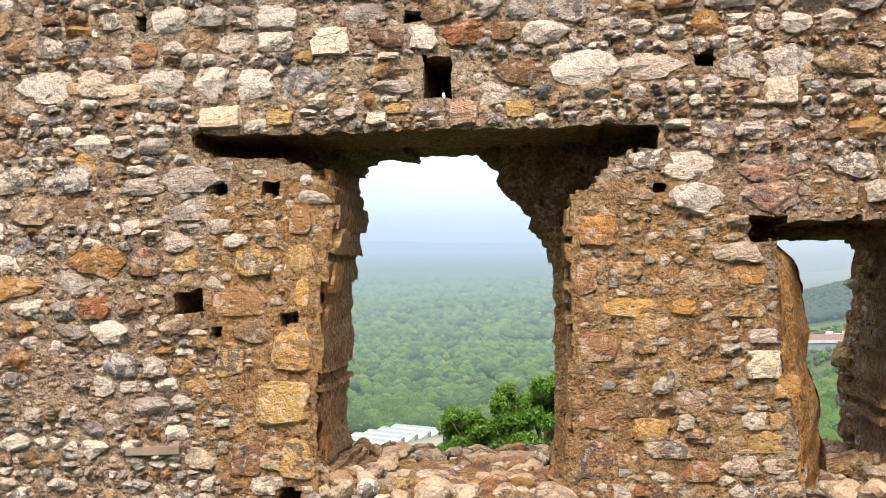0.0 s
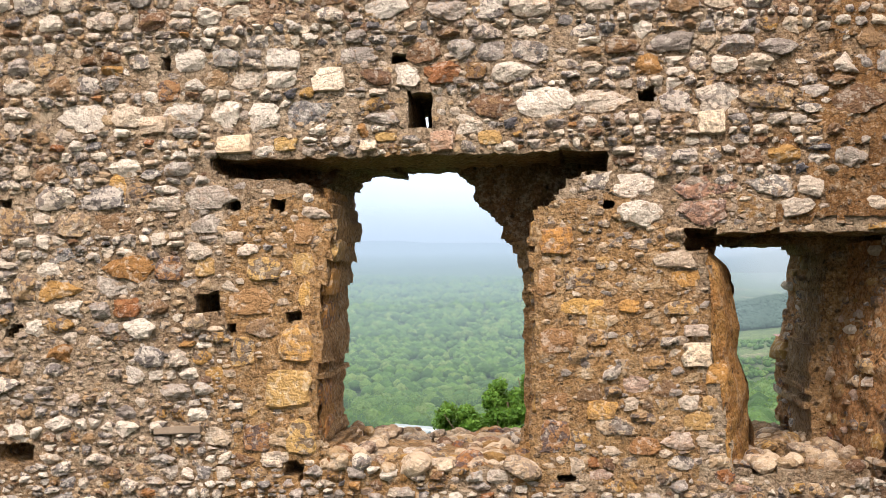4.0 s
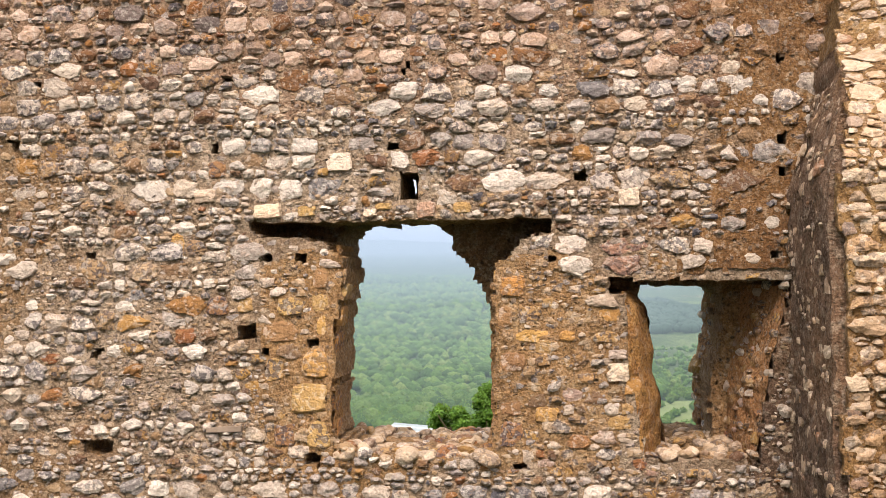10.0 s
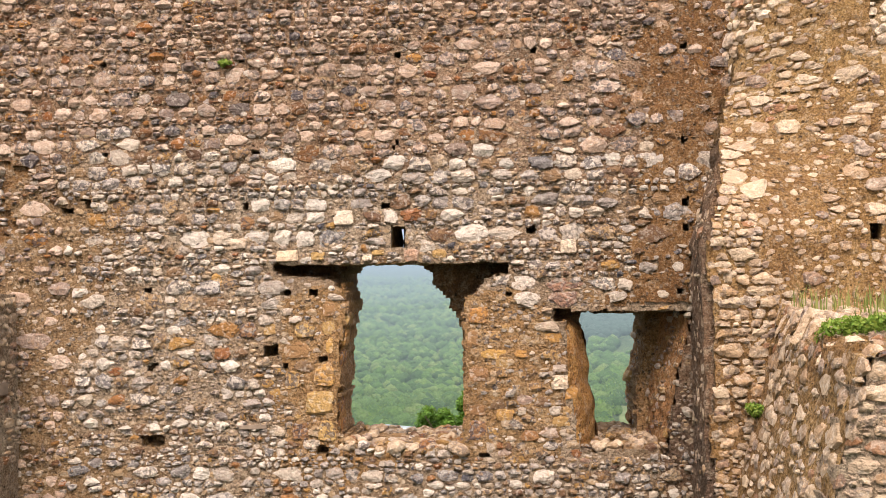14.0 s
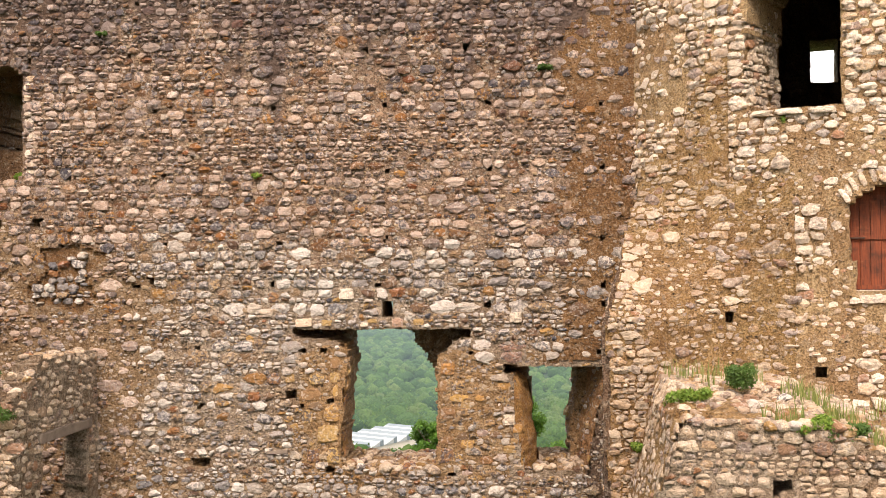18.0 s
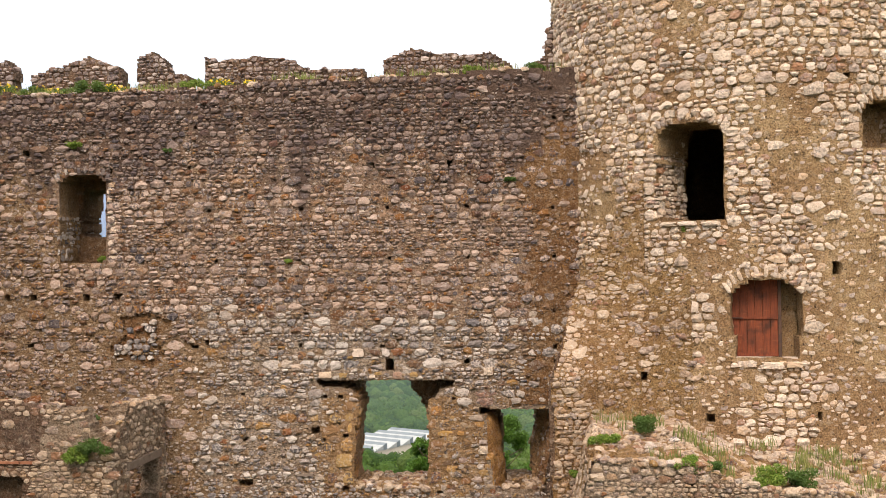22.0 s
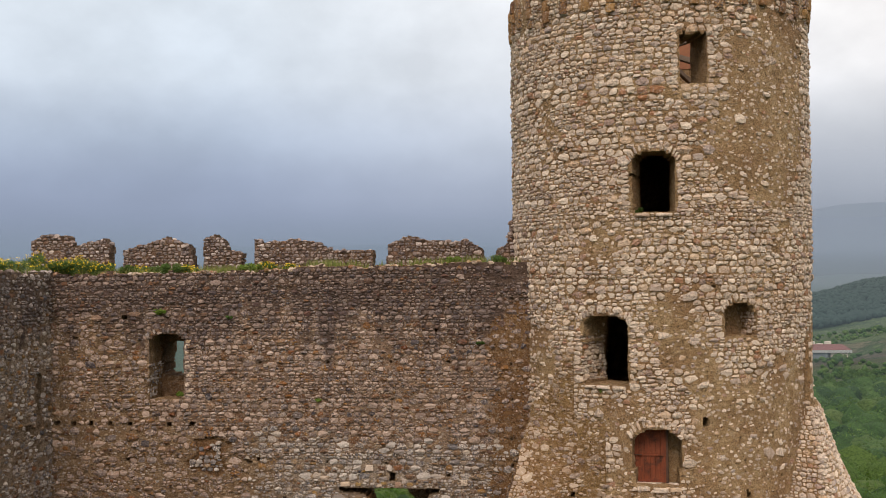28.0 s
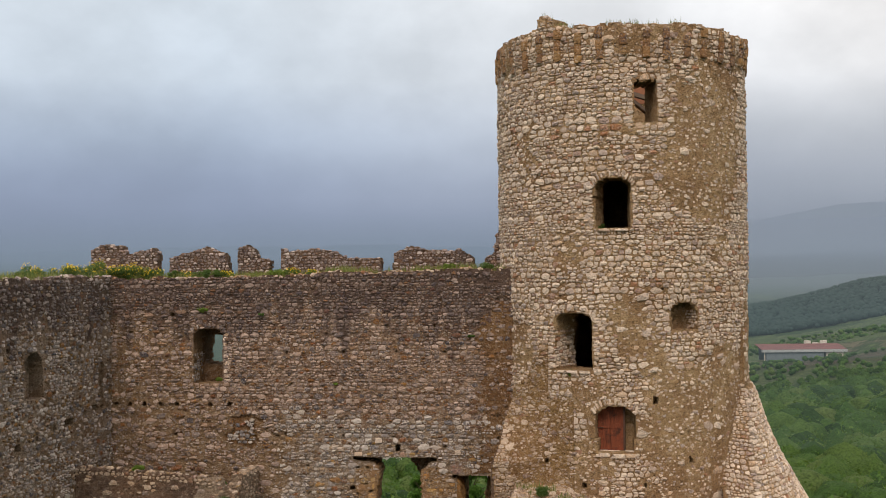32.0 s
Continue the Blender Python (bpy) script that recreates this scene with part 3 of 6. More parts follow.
def lay_both(face, s, mat, parent, rg, region, count=300, proud=(0.02, 0.07), near=False, among=None):
    """The stones of a stretch as pieces, the rest joined."""
    X, q = rubble(face, s, rg, proud, 7 if near else 5, among=among)
    inside = np.nonzero((s[:, 0] > region[0]) & (s[:, 0] < region[1]) & (s[:, 1] > region[2]) & (s[:, 1] < region[3]))[0]
    inside = inside[:count]
    rest = np.ones(len(s), bool)
    rest[inside] = False
    if rest.any():
        under(parent, join_stones("rubble_stones", X[rest], q, mat, None))
    for i in inside:
        at = X[i].mean(0)
        ob = new("stone", mesh_np("stone", X[i] - at, q, mat))
        ob.parent = parent
        ob.location = Vector(at) - parent.location


def under(parent, ob):
    """Parents ob, built in world places, to a thing that may stand elsewhere."""
    ob.parent = parent
    ob.matrix_parent_inverse = Matrix.Translation(parent.location).inverted()
    return ob


def arange2(*spans):
    """Grid lines over spans of (start, end, step)."""
    out = []
    for a, b, st in spans:
        out.append(np.linspace(a, b, max(2, int(round((b - a) / st)) + 1))[:-1])
    return np.concatenate(out + [[spans[-1][1]]])


RG = np.random.RandomState(11)

# ---------- main curtain wall ----------
WIN_A = [(-1.74, 0.0), (-1.72, -0.17), (-1.2, -0.2), (-0.9, -0.24), (-0.67, -0.45), (-0.62, -0.65), (-0.72, -1.0), (-0.78, -1.55), (-0.78, -2.45),
         (-0.6, -2.62), (0.29, -2.70), (1.02, -2.72), (1.06, -2.66), (1.08, -0.56), (1.23, -0.42), (1.42, -0.23), (1.74, -0.19), (1.74, 0.0)]
WIN_A_REAR = [(-0.19, 0.05), (-0.38, 0.01), (-0.55, 0.03), (-0.77, -0.03), (-0.93, -0.16), (-0.97, -0.59), (-1.08, -0.81), (-1.2, -1.12), (-1.2, -1.46), (-1.14, -1.68), (-1.16, -2.74),
              (0.0, -2.78), (0.93, -2.78), (0.96, -2.22), (0.95, -1.26), (0.93, -0.99), (0.85, -0.81), (0.75, -0.63), (0.72, -0.53), (0.5, -0.32), (0.51, -0.18), (0.34, -0.06), (0.19, 0.05)]
WIN_B = [(2.35, -0.70), (4.36, -0.74), (4.36, -0.89), (4.28, -0.96), (4.13, -1.59), (4.0, -2.33), (3.96, -2.72), (2.71, -2.72), (2.65, -1.95), (2.59, -1.75), (2.58, -1.05), (2.52, -0.86), (2.35, -0.86)]
WIN_B_REAR = [(2.72, -0.82), (2.80, -1.3), (2.82, -2.1), (2.85, -2.68), (3.58, -2.68), (3.59, -1.92), (3.71, -1.4), (3.73, -0.94), (3.60, -0.80), (2.87, -0.78)]
WIN_C = [(-8.53, 3.03), (-7.27, 3.03), (-7.25, 5.12), (-7.5, 5.25), (-7.93, 5.33), (-8.3, 5.25), (-8.53, 5.12)]
WIN_C_REAR = [(-8.47, 3.75), (-7.6, 3.7), (-7.6, 5.0), (-8.42, 5.0), (-8.38, 4.6), (-8.5, 4.3)]
SLOT = [(0.01, 0.22), (0.23, 0.215), (0.23, 0.54), (0.01, 0.55)]
SLOT_REAR = [(-0.2, 0.2), (0.04, 0.2), (0.04, 0.68), (-0.2, 0.68)]
# putlog holes: x, z, half width, half height
PUTLOGS = [(-0.06, 0.85, .06, .05), (2.06, 0.44, .06, .06), (-2.15, 0.86, .06, .06), (-1.78, -1.27, .11, .085), (-1.56, -1.47, .045, .045), (-1.0, -1.4, .05, .05), (1.73, -0.45, .045, .045),
           (-1.04, -2.74, .08, .07), (4.25, 0.81, .05, .055), (4.25, 0.46, .05, .055), (4.17, -0.46, .05, .05), (4.26, 1.7, .05, .055), (0.08, 1.7, .05, .055), (-2.0, 1.7, .05, .055),
           (2.18, 1.68, .05, .055), (-3.6, -1.5, .055, .055), (-3.65, -0.37, .055, .055),
           (-1.55, -0.42, .05, .05), (-1.15, -0.42, .06, .06), (1.35, -2.78, .06, .04), (-4.6, 0.95, .07, .06), (-3.6, -2.62, .2, .09)]
PUTLOGS += [(x, 2.15, .09, .1) for x in (-6.94, -7.8, -9.25, -9.95, -10.64, -11.34, -11.9)]
PUTLOGS += [(x, 6.45 - 0.0 * x, .055, .06) for x in (-4.9, -0.35, 1.95, 4.3)] + [(x, 5.4, .05, .05) for x in (-5.0, -0.25, 1.7, -7.1)] + [(x, 4.3, .045, .045) for x in (-2.1, 0.1, 2.1, -4.5)]
PUTLOGS += [(4.27, 4.24, .05, .055)] + [(x, 3.04, .05, .055) for x in (4.27, 2.15, 0.15)]
PUTLOGS += [(x, 3.0, .045, .045) for x in (-2.2, -4.3, -6.3)] + [(x, 1.7, .05, .05) for x in (-4.3, -6.5)] + [(-4.9, 0.85, .06, .05), (-9.3, 0.9, .06, .06), (-10.9, 0.4, .06, .06), (-9.4, 5.9, .1, .07), (-11.2, 5.2, .05, .05)]
SCAR = [(-7.2, 0.8), (-6.95, 0.45), (-6.6, 0.5), (-6.1, 0.3), (-5.7, 0.6), (-5.95, 1.1), (-5.5, 1.5), (-6.1, 1.7), (-6.9, 1.62), (-6.7, 1.2)]
WALL_T = 2.45


def wall_top(x):
    return 7.62 + 0.02 * x + 0.22 * fbm(x * 1.1, 0.0, 0, 31) + 0.10 * fbm(x * 6, 0.3, 0, 32)


def wall_depth(u, v):
    D = np.zeros(np.shape(u))
    for x, z, a, b in PUTLOGS:
        D[(np.abs(u - x) < a) & (np.abs(v - z) < b)] = 0.45
    D[in_poly(SCAR, u, v)] = 0.07
    for poly in (WIN_A, WIN_B, WIN_C, SLOT):
        D[in_poly(poly, u, v)] = np.inf
    D[v > wall_top(u)] = np.inf
    return D


def wall_rear_depth(u, v):
    D = np.zeros(np.shape(u))
    for poly in (WIN_A_REAR, WIN_B_REAR, WIN_C_REAR, SLOT_REAR):
        D[in_poly(poly, u, v)] = np.inf
    return D


wall_main = thing("wall_main", "ruined rubble stone castle wall with broken window openings", "wall", kind="structure")
FRONT_T = 1.15
MAIN = Face(lambda u, v, d: (u, d + 0 * u, v + 0 * u), wall_depth, FRONT_T)
WX = arange2((-12.3, -4.0, 0.09), (-4.0, 4.7, 0.045), (4.7, 5.3, 0.15))
WZ = arange2((-7.0, -3.6, 0.2), (-3.6, 1.2, 0.045), (1.2, 7.95, 0.085))
body = part("masonry_body", MAIN.sheet("wall_body", WX, WZ, M_MORTAR, 0.045, 1), None, wall_main)
resurface(body, M_REDMORTAR, lambda x, y, z: z > 1.4 + 2.4 * fbm(x * 0.7, z * 0.7, 0, 25))
resurface(body, M_TANEARTH, lambda x, y, z: (x + 2.2 * fbm(x * 0.6, z * 0.6, 0, 23) < np.interp(z, [0.8, 2.4], [-4.4, -8.4])) & (z < 6.4 + fbm(x, 3, 0, 24)))
resurface(body, M_PIERMORTAR, lambda x, y, z: (np.maximum(np.abs(x - 0.5) - 2.1, np.abs(z + 1.6) - 1.35) + 1.6 * fbm(x * 1.4, z * 1.4, 0, 19) < 0) | (y > 0.1))
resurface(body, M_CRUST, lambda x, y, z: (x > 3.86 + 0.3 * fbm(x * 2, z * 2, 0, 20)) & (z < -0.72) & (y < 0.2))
REAR = Face(lambda u, v, d: (u, d + FRONT_T + 0 * u, v + 0 * u), lambda u, v: np.where(v > wall_top(u), np.inf, wall_rear_depth(u, v)), WALL_T - FRONT_T)
part("rear_leaf", REAR.sheet("wall_rear", arange2((-12.3, -9, 0.3), (-9, -7, 0.06), (-7, -1.2, 0.3), (-1.2, 4.4, 0.05), (4.4, 5.3, 0.3)),
                             arange2((-7, -3, 0.3), (-3, 0.7, 0.05), (0.7, 3.4, 0.3), (3.4, 5.4, 0.06), (5.4, 7.95, 0.15)), M_DARKCORE, 0.05, 21, back=True), None, wall_main)
resurface(bpy.data.objects["rear_leaf"], M_PIERMORTAR, lambda x, y, z: (z < -0.75) & (z > -2.75))

# tufa and pale blocks by the windows: x0, x1, z0, z1
TUFA = [(-1.64, -1.15, -1.42, -1.14), (-0.98, -0.81, -1.34, -1.07), (-1.04, -0.81, -1.06, -0.82), (-1.17, -0.81, -1.83, -1.45), (-1.3, -0.82, -2.2, -1.85), (-1.12, -0.81, -2.64, -2.26),
        (-2.28, -1.98, -1.1, -0.84), (-1.9, -1.68, -1.05, -0.85), (1.11, 1.46, -0.92, -0.63), (1.09, 1.38, -2.6, -2.28), (1.25, 1.75, -1.42, -1.24), (1.78, 2.0, -1.4, -1.26),
        (2.12, 2.5, -1.42, -1.28), (1.95, 2.22, -1.88, -1.74), (1.6, 1.75, -1.02, -0.9)]
TUFA += [(-1.45, -1.1, -1.1, -0.86), (-1.02, -0.81, -0.8, -0.55), (-1.5, -1.2, -2.62, -2.3), (-1.6, -1.33, -1.85, -1.55), (1.1, 1.3, -1.25, -0.98), (1.33, 1.62, -1.2, -0.98), (1.1, 1.4, -2.25, -1.98), (1.5, 1.72, -1.68, -1.5),
         (1.5, 1.8, -2.3, -2.12), (2.2, 2.5, -1.2, -1.02), (2.5, 2.7, -2.0, -1.8), (1.85, 2.15, -2.6, -2.42), (2.3, 2.62, -2.4, -2.2), (1.1, 1.45, -1.75, -1.5), (-2.25, -2.0, 0.5, 0.72), (-2.7, -2.5, -0.35, -0.1), (-0.3, -0.05, 0.1, 0.2), (0.6, 0.85, 0.05, 0.2), (-1.2, -0.95, 0.05, 0.18)]
BIG = [(-1.72, -1.34, 0.02, 0.22), (0.19, 0.45, 0.0, 0.21), (-0.42, -0.24, 0.03, 0.14), (2.3, 2.6, -1.86, -1.62), (2.32, 2.56, -1.6, -1.48), (2.45, 2.72, 0.08, 0.33), (-2.42, -2.1, 0.22, 0.4), (-0.85, -0.5, 0.55, 0.8)]


def off_blocks(st, margin=0.03):
    ok = np.ones(len(st), bool)
    for a, b, c, d in TUFA + BIG:
        ok &= ~((st[:, 0] > a - margin) & (st[:, 0] < b + margin) & (st[:, 1] > c - margin) & (st[:, 1] < d + margin))
    return st[ok]


# stones of the main wall
S = courses(-12.1, 4.85, -3.9, 7.5, 0.06, 0.25, 0.8, 1.9, RG)
S = off_blocks(S[clear_of(MAIN, S, 0.9)])
ren = (S[:, 0] > 3.5 + 0.25 * np.sin(S[:, 1] * 2.1)) & (S[:, 1] > -0.75)          # brown render beside the tower
pier = (S[:, 0] > 0.95) & (S[:, 0] < 3.0) & (S[:, 1] < -0.25) & (S[:, 1] > -2.9) | (S[:, 0] > -1.75) & (S[:, 0] < -0.55) & (S[:, 1] < -0.2) & (S[:, 1] > -2.7)
brown = (S[:, 0] + 2.2 * fbm(S[:, 0] * 0.6, S[:, 1] * 0.6, 0, 23) < np.interp(S[:, 1], [0.8, 2.4], [-4.2, -8.6])) & (S[:, 1] < 6.2)
keep = RG.rand(len(S)) < np.where(brown, 0.6, 1.0) * np.where(ren, 0.4, np.where(pier, 0.48, np.interp(S[:, 1], [-3, 0.3, 2.5], [0.82, 0.86, 0.95]) + 0.8 * fbm(S[:, 0] * 0.8, S[:, 1] * 0.8, 0, 5) * 2))
keep &= ~((S[:, 0] > 3.9) & (S[:, 1] < -0.72) & (S[:, 1] > -2.75) & (RG.rand(len(S)) < 0.85))
S, pier = S[keep], pier[keep]
rust = pier & (RG.rand(len(S)) < 0.8)
near = (S[:, 0] > -4.4) & (S[:, 1] < 1.5) & ~rust
up = S[:, 1] > 1.5 + 1.6 * fbm(S[:, 0] * 0.5, S[:, 1] * 0.5, 0, 29)
old = ~near & ~rust & (up | (S[:, 0] < -5))
lay_joined(MAIN, S[~near & ~rust & ~old], "rubble_stones", M_STONE, wall_main, RG, (0.025, 0.095), among=S)
lay_joined(MAIN, S[old], "brown_rubble_stones", M_OLDSTONE, wall_main, RG, (0.025, 0.095), among=S)
lay_both(MAIN, S[near], M_STONE, wall_main, RG, (-2.6, 2.6, -0.1, 1.35), 300, (0.025, 0.085), True, S)
lay_joined(MAIN, S[rust], "ochre_stones", M_PIERSTONE, wall_main, RG, (0.008, 0.035), True, among=S)
CH = courses(-12.1, 4.75, -3.9, 7.5, 0.035, 0.085, 0.8, 2.0, RG)
CH = off_blocks(CH[clear_of(MAIN, CH)], 0.0)
CH = CH[RG.rand(len(CH)) < np.where((CH[:, 0] > 3.5) & (CH[:, 1] > -0.75), 0.07, np.where((np.abs(CH[:, 0] - 0.55) < 2.1) & (CH[:, 1] < -0.2), 0.22, np.where((CH[:, 0] > -4.5) & (CH[:, 1] < 2), 0.48, 0.2)))]
lay_joined(MAIN, CH, "stone_chips", M_CHIP, wall_main, RG, (0.006, 0.03))
SPLAY = Face(lambda u, v, d: (np.interp(v, [-2.68, -1.92, -1.4, -0.94], [3.55, 3.56, 3.66, 3.68]) * (1 - u / 2.38) + np.interp(v, [-2.72, -2.33, -1.59, -0.96], [3.94, 3.98, 4.1, 4.24]) * (u / 2.38) + d, 2.4 - u + 0 * v, v + 0 * u),
             lambda u, v: np.zeros(np.shape(u)), 0.2)
part("splayed_reveal", SPLAY.sheet("splayed_reveal", arange2((0, 2.36, 0.06)), arange2((-2.75, -0.8, 0.06)), M_REDEARTH, 0.08, 26), None, wall_main, "crumbling red-brown rubble reveal")
SP = courses(0.1, 2.3, -2.7, -0.9, 0.06, 0.18, 0.8, 1.8, RG)
SP[:, 2] *= 1.8
SP[:, 3] *= 0.75
lay_joined(SPLAY, SP[RG.rand(len(SP)) < 0.4], "reveal_rubble", M_PIERSTONE, wall_main, RG, (0.0, 0.05))
JAMB = Face(lambda u, v, d: (np.interp(v, [-2.7, -1.95, -1.75, -1.05, -0.86], [2.68, 2.62, 2.56, 2.55, 2.49]) * (1 - u) + np.interp(v, [-2.6, -2.08, -1.77, -1.54, -1.28, -1.0, -0.85], [2.95, 2.94, 2.85, 2.88, 2.82, 2.77, 2.6]) * u, 0.02 + 0.55 * u ** 1.6 + d + 0 * v, v + 0 * u),
            lambda u, v: np.zeros(np.shape(u)), 0.2)
part("broken_jamb", JAMB.sheet("broken_jamb", arange2((0, 1.0, 0.1)), arange2((-2.72, -0.84, 0.04)), M_CORE, 0.11, 27, jag=0.0), None, wall_main, "broken orange tufa jamb")
JBACK = Face(lambda u, v, d: (np.interp(v, [-2.6, -2.08, -1.77, -1.54, -1.28, -1.0, -0.85], [2.95, 2.94, 2.85, 2.88, 2.82, 2.77, 2.6]) - 0.1 * u + 0.02 * np.sin(v * 9) - d, 0.57 + 0.7 * u + 0 * v, v + 0 * u), lambda u, v: np.zeros(np.shape(u)), 0.2)
part("broken_jamb", JBACK.sheet("jamb_back", arange2((0, 1.0, 0.1)), arange2((-2.72, -0.84, 0.05)), M_REDEARTH, 0.04, 28, jag=0.0), None, wall_main)
resurface(body, M_EARTHRENDER, lambda x, y, z: in_poly([(a - 0.05 if a < -6.5 else a + 0.05, b) for a, b in SCAR], x, z))
BACK = Face(lambda u, v, d: (u, d + 0.07 + 0 * u, v + 0 * u), lambda u, v: np.where(in_poly(SCAR, u, v), 0.0, np.inf), 0.2)
SC = courses(-7.2, -5.9, 0.2, 1.8, 0.12, 0.2, 1.0, 1.8, RG)
SC = SC[clear_of(BACK, SC, 0.8)]
lay_pieces(BACK, SC[RG.rand(len(SC)) < 0.85], "stone", M_STONE, wall_main, RG, (0.05, 0.14), "near")
lay_pieces(MAIN, [((a + b) / 2, (c + d) / 2, b - a, d - c, 0.0) for a, b, c, d in TUFA], "tufa_block", M_TUFA, wall_main, RG, (0.012, 0.04), "tufa")
lay_pieces(MAIN, [((a + b) / 2, (c + d) / 2, b - a, d - c, 0.05) for a, b, c, d in BIG], "pale_block", M_TOWERSTONE, wall_main, RG, (0.05, 0.09), "block")
# merlons on the rear edge
MERLONS = [[(-13.84, 7.5), (-13.84, 8.7), (-13.32, 8.91), (-12.43, 8.86), (-12.21, 8.43), (-11.65, 8.59), (-10.98, 8.73), (-10.76, 8.41), (-10.85, 7.5)],
           [(-10.28, 7.5), (-10.21, 8.3), (-9.4, 8.5), (-8.56, 8.77), (-7.69, 8.42), (-7.48, 7.5)],
           [(-7.15, 7.5), (-7.15, 8.69), (-6.72, 8.83), (-6.35, 8.57), (-6.29, 8.26), (-5.71, 8.14), (-5.75, 7.5)],
           [(-5.21, 7.5), (-5.21, 8.66), (-5.0, 8.51), (-3.82, 8.6), (-2.97, 8.53), (-2.34, 8.21), (-0.87, 8.19), (-0.79, 7.5)],
           [(-0.37, 7.5), (-0.24, 8.39), (0.49, 8.69), (1.21, 8.52), (2.04, 8.47), (2.65, 8.5), (3.16, 8.15), (3.22, 7.5)],
           [(3.47, 7.5), (3.67, 8.14), (4.05, 8.34), (4.12, 9.0), (4.3, 9.3), (4.6, 9.3), (4.6, 7.5)]]
TOPS = []
for poly in MERLONS:
    x0, x1 = min(p[0] for p in poly), max(p[0] for p in poly)
    z1 = max(p[1] for p in poly)
    mer = thing("merlon", "broken rubble stone merlon on the wall top", "merlon", group="merlons of the wall", kind="structure")
    F = Face(lambda u, v, d: (u, 1.93 + d + 0 * u, v + 0 * u), lambda u, v, poly=poly: np.where(in_poly(poly, u, v), 0.0, np.inf), 0.5)
    part("masonry_body", F.sheet("merlon_body", arange2((x0 - 0.2, x1 + 0.2, 0.06)), arange2((7.3, z1 + 0.2, 0.06)), M_CRUST, 0.05, int(x0 * 10) % 97 + 40, back=True), None, mer)
    s = courses(x0, x1, 7.6, z1 + 0.1, 0.09, 0.17, 0.9, 2.0, RG)
    s = s[clear_of(F, s, 0.15)]
    TOPS.append((mer, poly))
    lay_both(F, s[RG.rand(len(s)) < 0.93], M_MERLON, mer, RG, (-20, 20, 7.9, 9.5), 60, (0.03, 0.08))

# ---------- round tower ----------
TC, TR, TT = (9.41, 2.39), 5.13, 1.5
K = TR * math.pi / 180        # metres along the face for a degree


def az_rect(a0, a1, z0, z1, rise=0.0):
    m, pts = (a0 + a1) / 2, [(a0 * K, z0), (a1 * K, z0)]
    for i in range(9):
        c = math.cos(math.pi * i / 8)
        pts.append(((m + c * (a1 - a0) / 2) * K, z1 + rise * math.sin(math.pi * i / 8)))
    return pts


T_THROUGH = [az_rect(-33.2, -15.6, 3.78, 5.62, 0.38), az_rect(-14.0, 1.5, 9.18, 10.68, 0.44), az_rect(3.1, 12.8, 13.17, 14.74), az_rect(169, 180, 5.5, 6.5)]
T_DOOR = [(-12.9 * K, 0.70), (1.0 * K, 0.70), (2.4 * K, 1.48), (2.3 * K, 2.08), (-0.5 * K, 2.32), (-3 * K, 2.44), (-6.2 * K, 2.49), (-9.4 * K, 2.44), (-12 * K, 2.32), (-14.6 * K, 2.08), (-14.4 * K, 1.36)]
T_NICHE = az_rect(17.9, 30.8, 5.26, 5.95, 0.42)
T_HOLES = [(11, 2.65, .1, .13), (38, 2.14, .06, .06), (25.6, 1.42, .06, .06), (-20, -0.6, .07, .06), (27, 0.4, .09, .1), (42, 0.9, .05, .05), (6, -0.5, .09, .06), (14, 6.9, .05, .05)]


def tower_top(u):
    a = u / K
    t = np.interp(a, [-180, -120, -90, -60, -40.3, -39.8, -36.2, -35.7, 0, 30, 60, 90, 180], [16.9, 16.9, 16.95, 17.0, 17.05, 17.5, 17.45, 17.1, 16.85, 16.85, 16.75, 16.75, 16.8])
    return t + 0.35 * fbm(u * 1.2, 1.0, 0, 51) + 0.15 * fbm(u * 5, 2.0, 0, 52)


def tower_depth(u, v):
    D = np.zeros(np.shape(u))
    for a, z, w, h in T_HOLES:
        D[(np.abs(u - a * K) < w) & (np.abs(v - z) < h)] = 0.45
    D[in_poly(T_DOOR, u, v)] = 0.55
    D[in_poly(T_NICHE, u, v)] = 0.7
    for poly in T_THROUGH:
        D[in_poly(poly, u, v)] = np.inf
    D[v > tower_top(u)] = np.inf
    return D


def tower_place(u, v, d):
    a = u / TR
    r = TR - d + 0.05 * np.clip(v - 15.6, 0, 1.0)
    return TC[0] + r * np.sin(a), TC[1] - r * np.cos(a), v + 0 * u


tower = thing("round_tower", "tall round rubble stone tower with broken parapet", "tower", (TC[0], TC[1], -7.0), kind="structure")
tower_inv = (-TC[0], -TC[1], 7.0)
bpy.context.view_layer.update()
TOWER = Face(tower_place, tower_depth, TT)


TU = arange2((-180 * K, -95 * K, 0.35), (-95 * K, 70 * K, 0.095), (70 * K, 180 * K, 0.3))
TV = arange2((-7, -2.5, 0.3), (-2.5, 18.4, 0.095))
under(tower, part("masonry_body", TOWER.sheet("tower_body", TU, TV, M_TOWERMORTAR, 0.05, 61, back=True)))
S = courses(-100 * K, 80 * K, -2.5, 17.6, 0.10, 0.285, 0.8, 1.75, RG, 0.08)
S = S[clear_of(TOWER, S, 0.85)]
d = 0.72 + 1.9 * fbm(S[:, 0] * 0.45, S[:, 1] * 0.35, 0, 66) * 2 + np.interp(S[:, 1], [0, 3, 6.5, 8.5, 14.5, 16], [-0.12, -0.2, 0.12, 0.45, 0.4, 0.3]) - np.interp(S[:, 0] / K, [-85, -70, -60, 30, 45], [0.3, 0.3, 0, 0, 0.4])
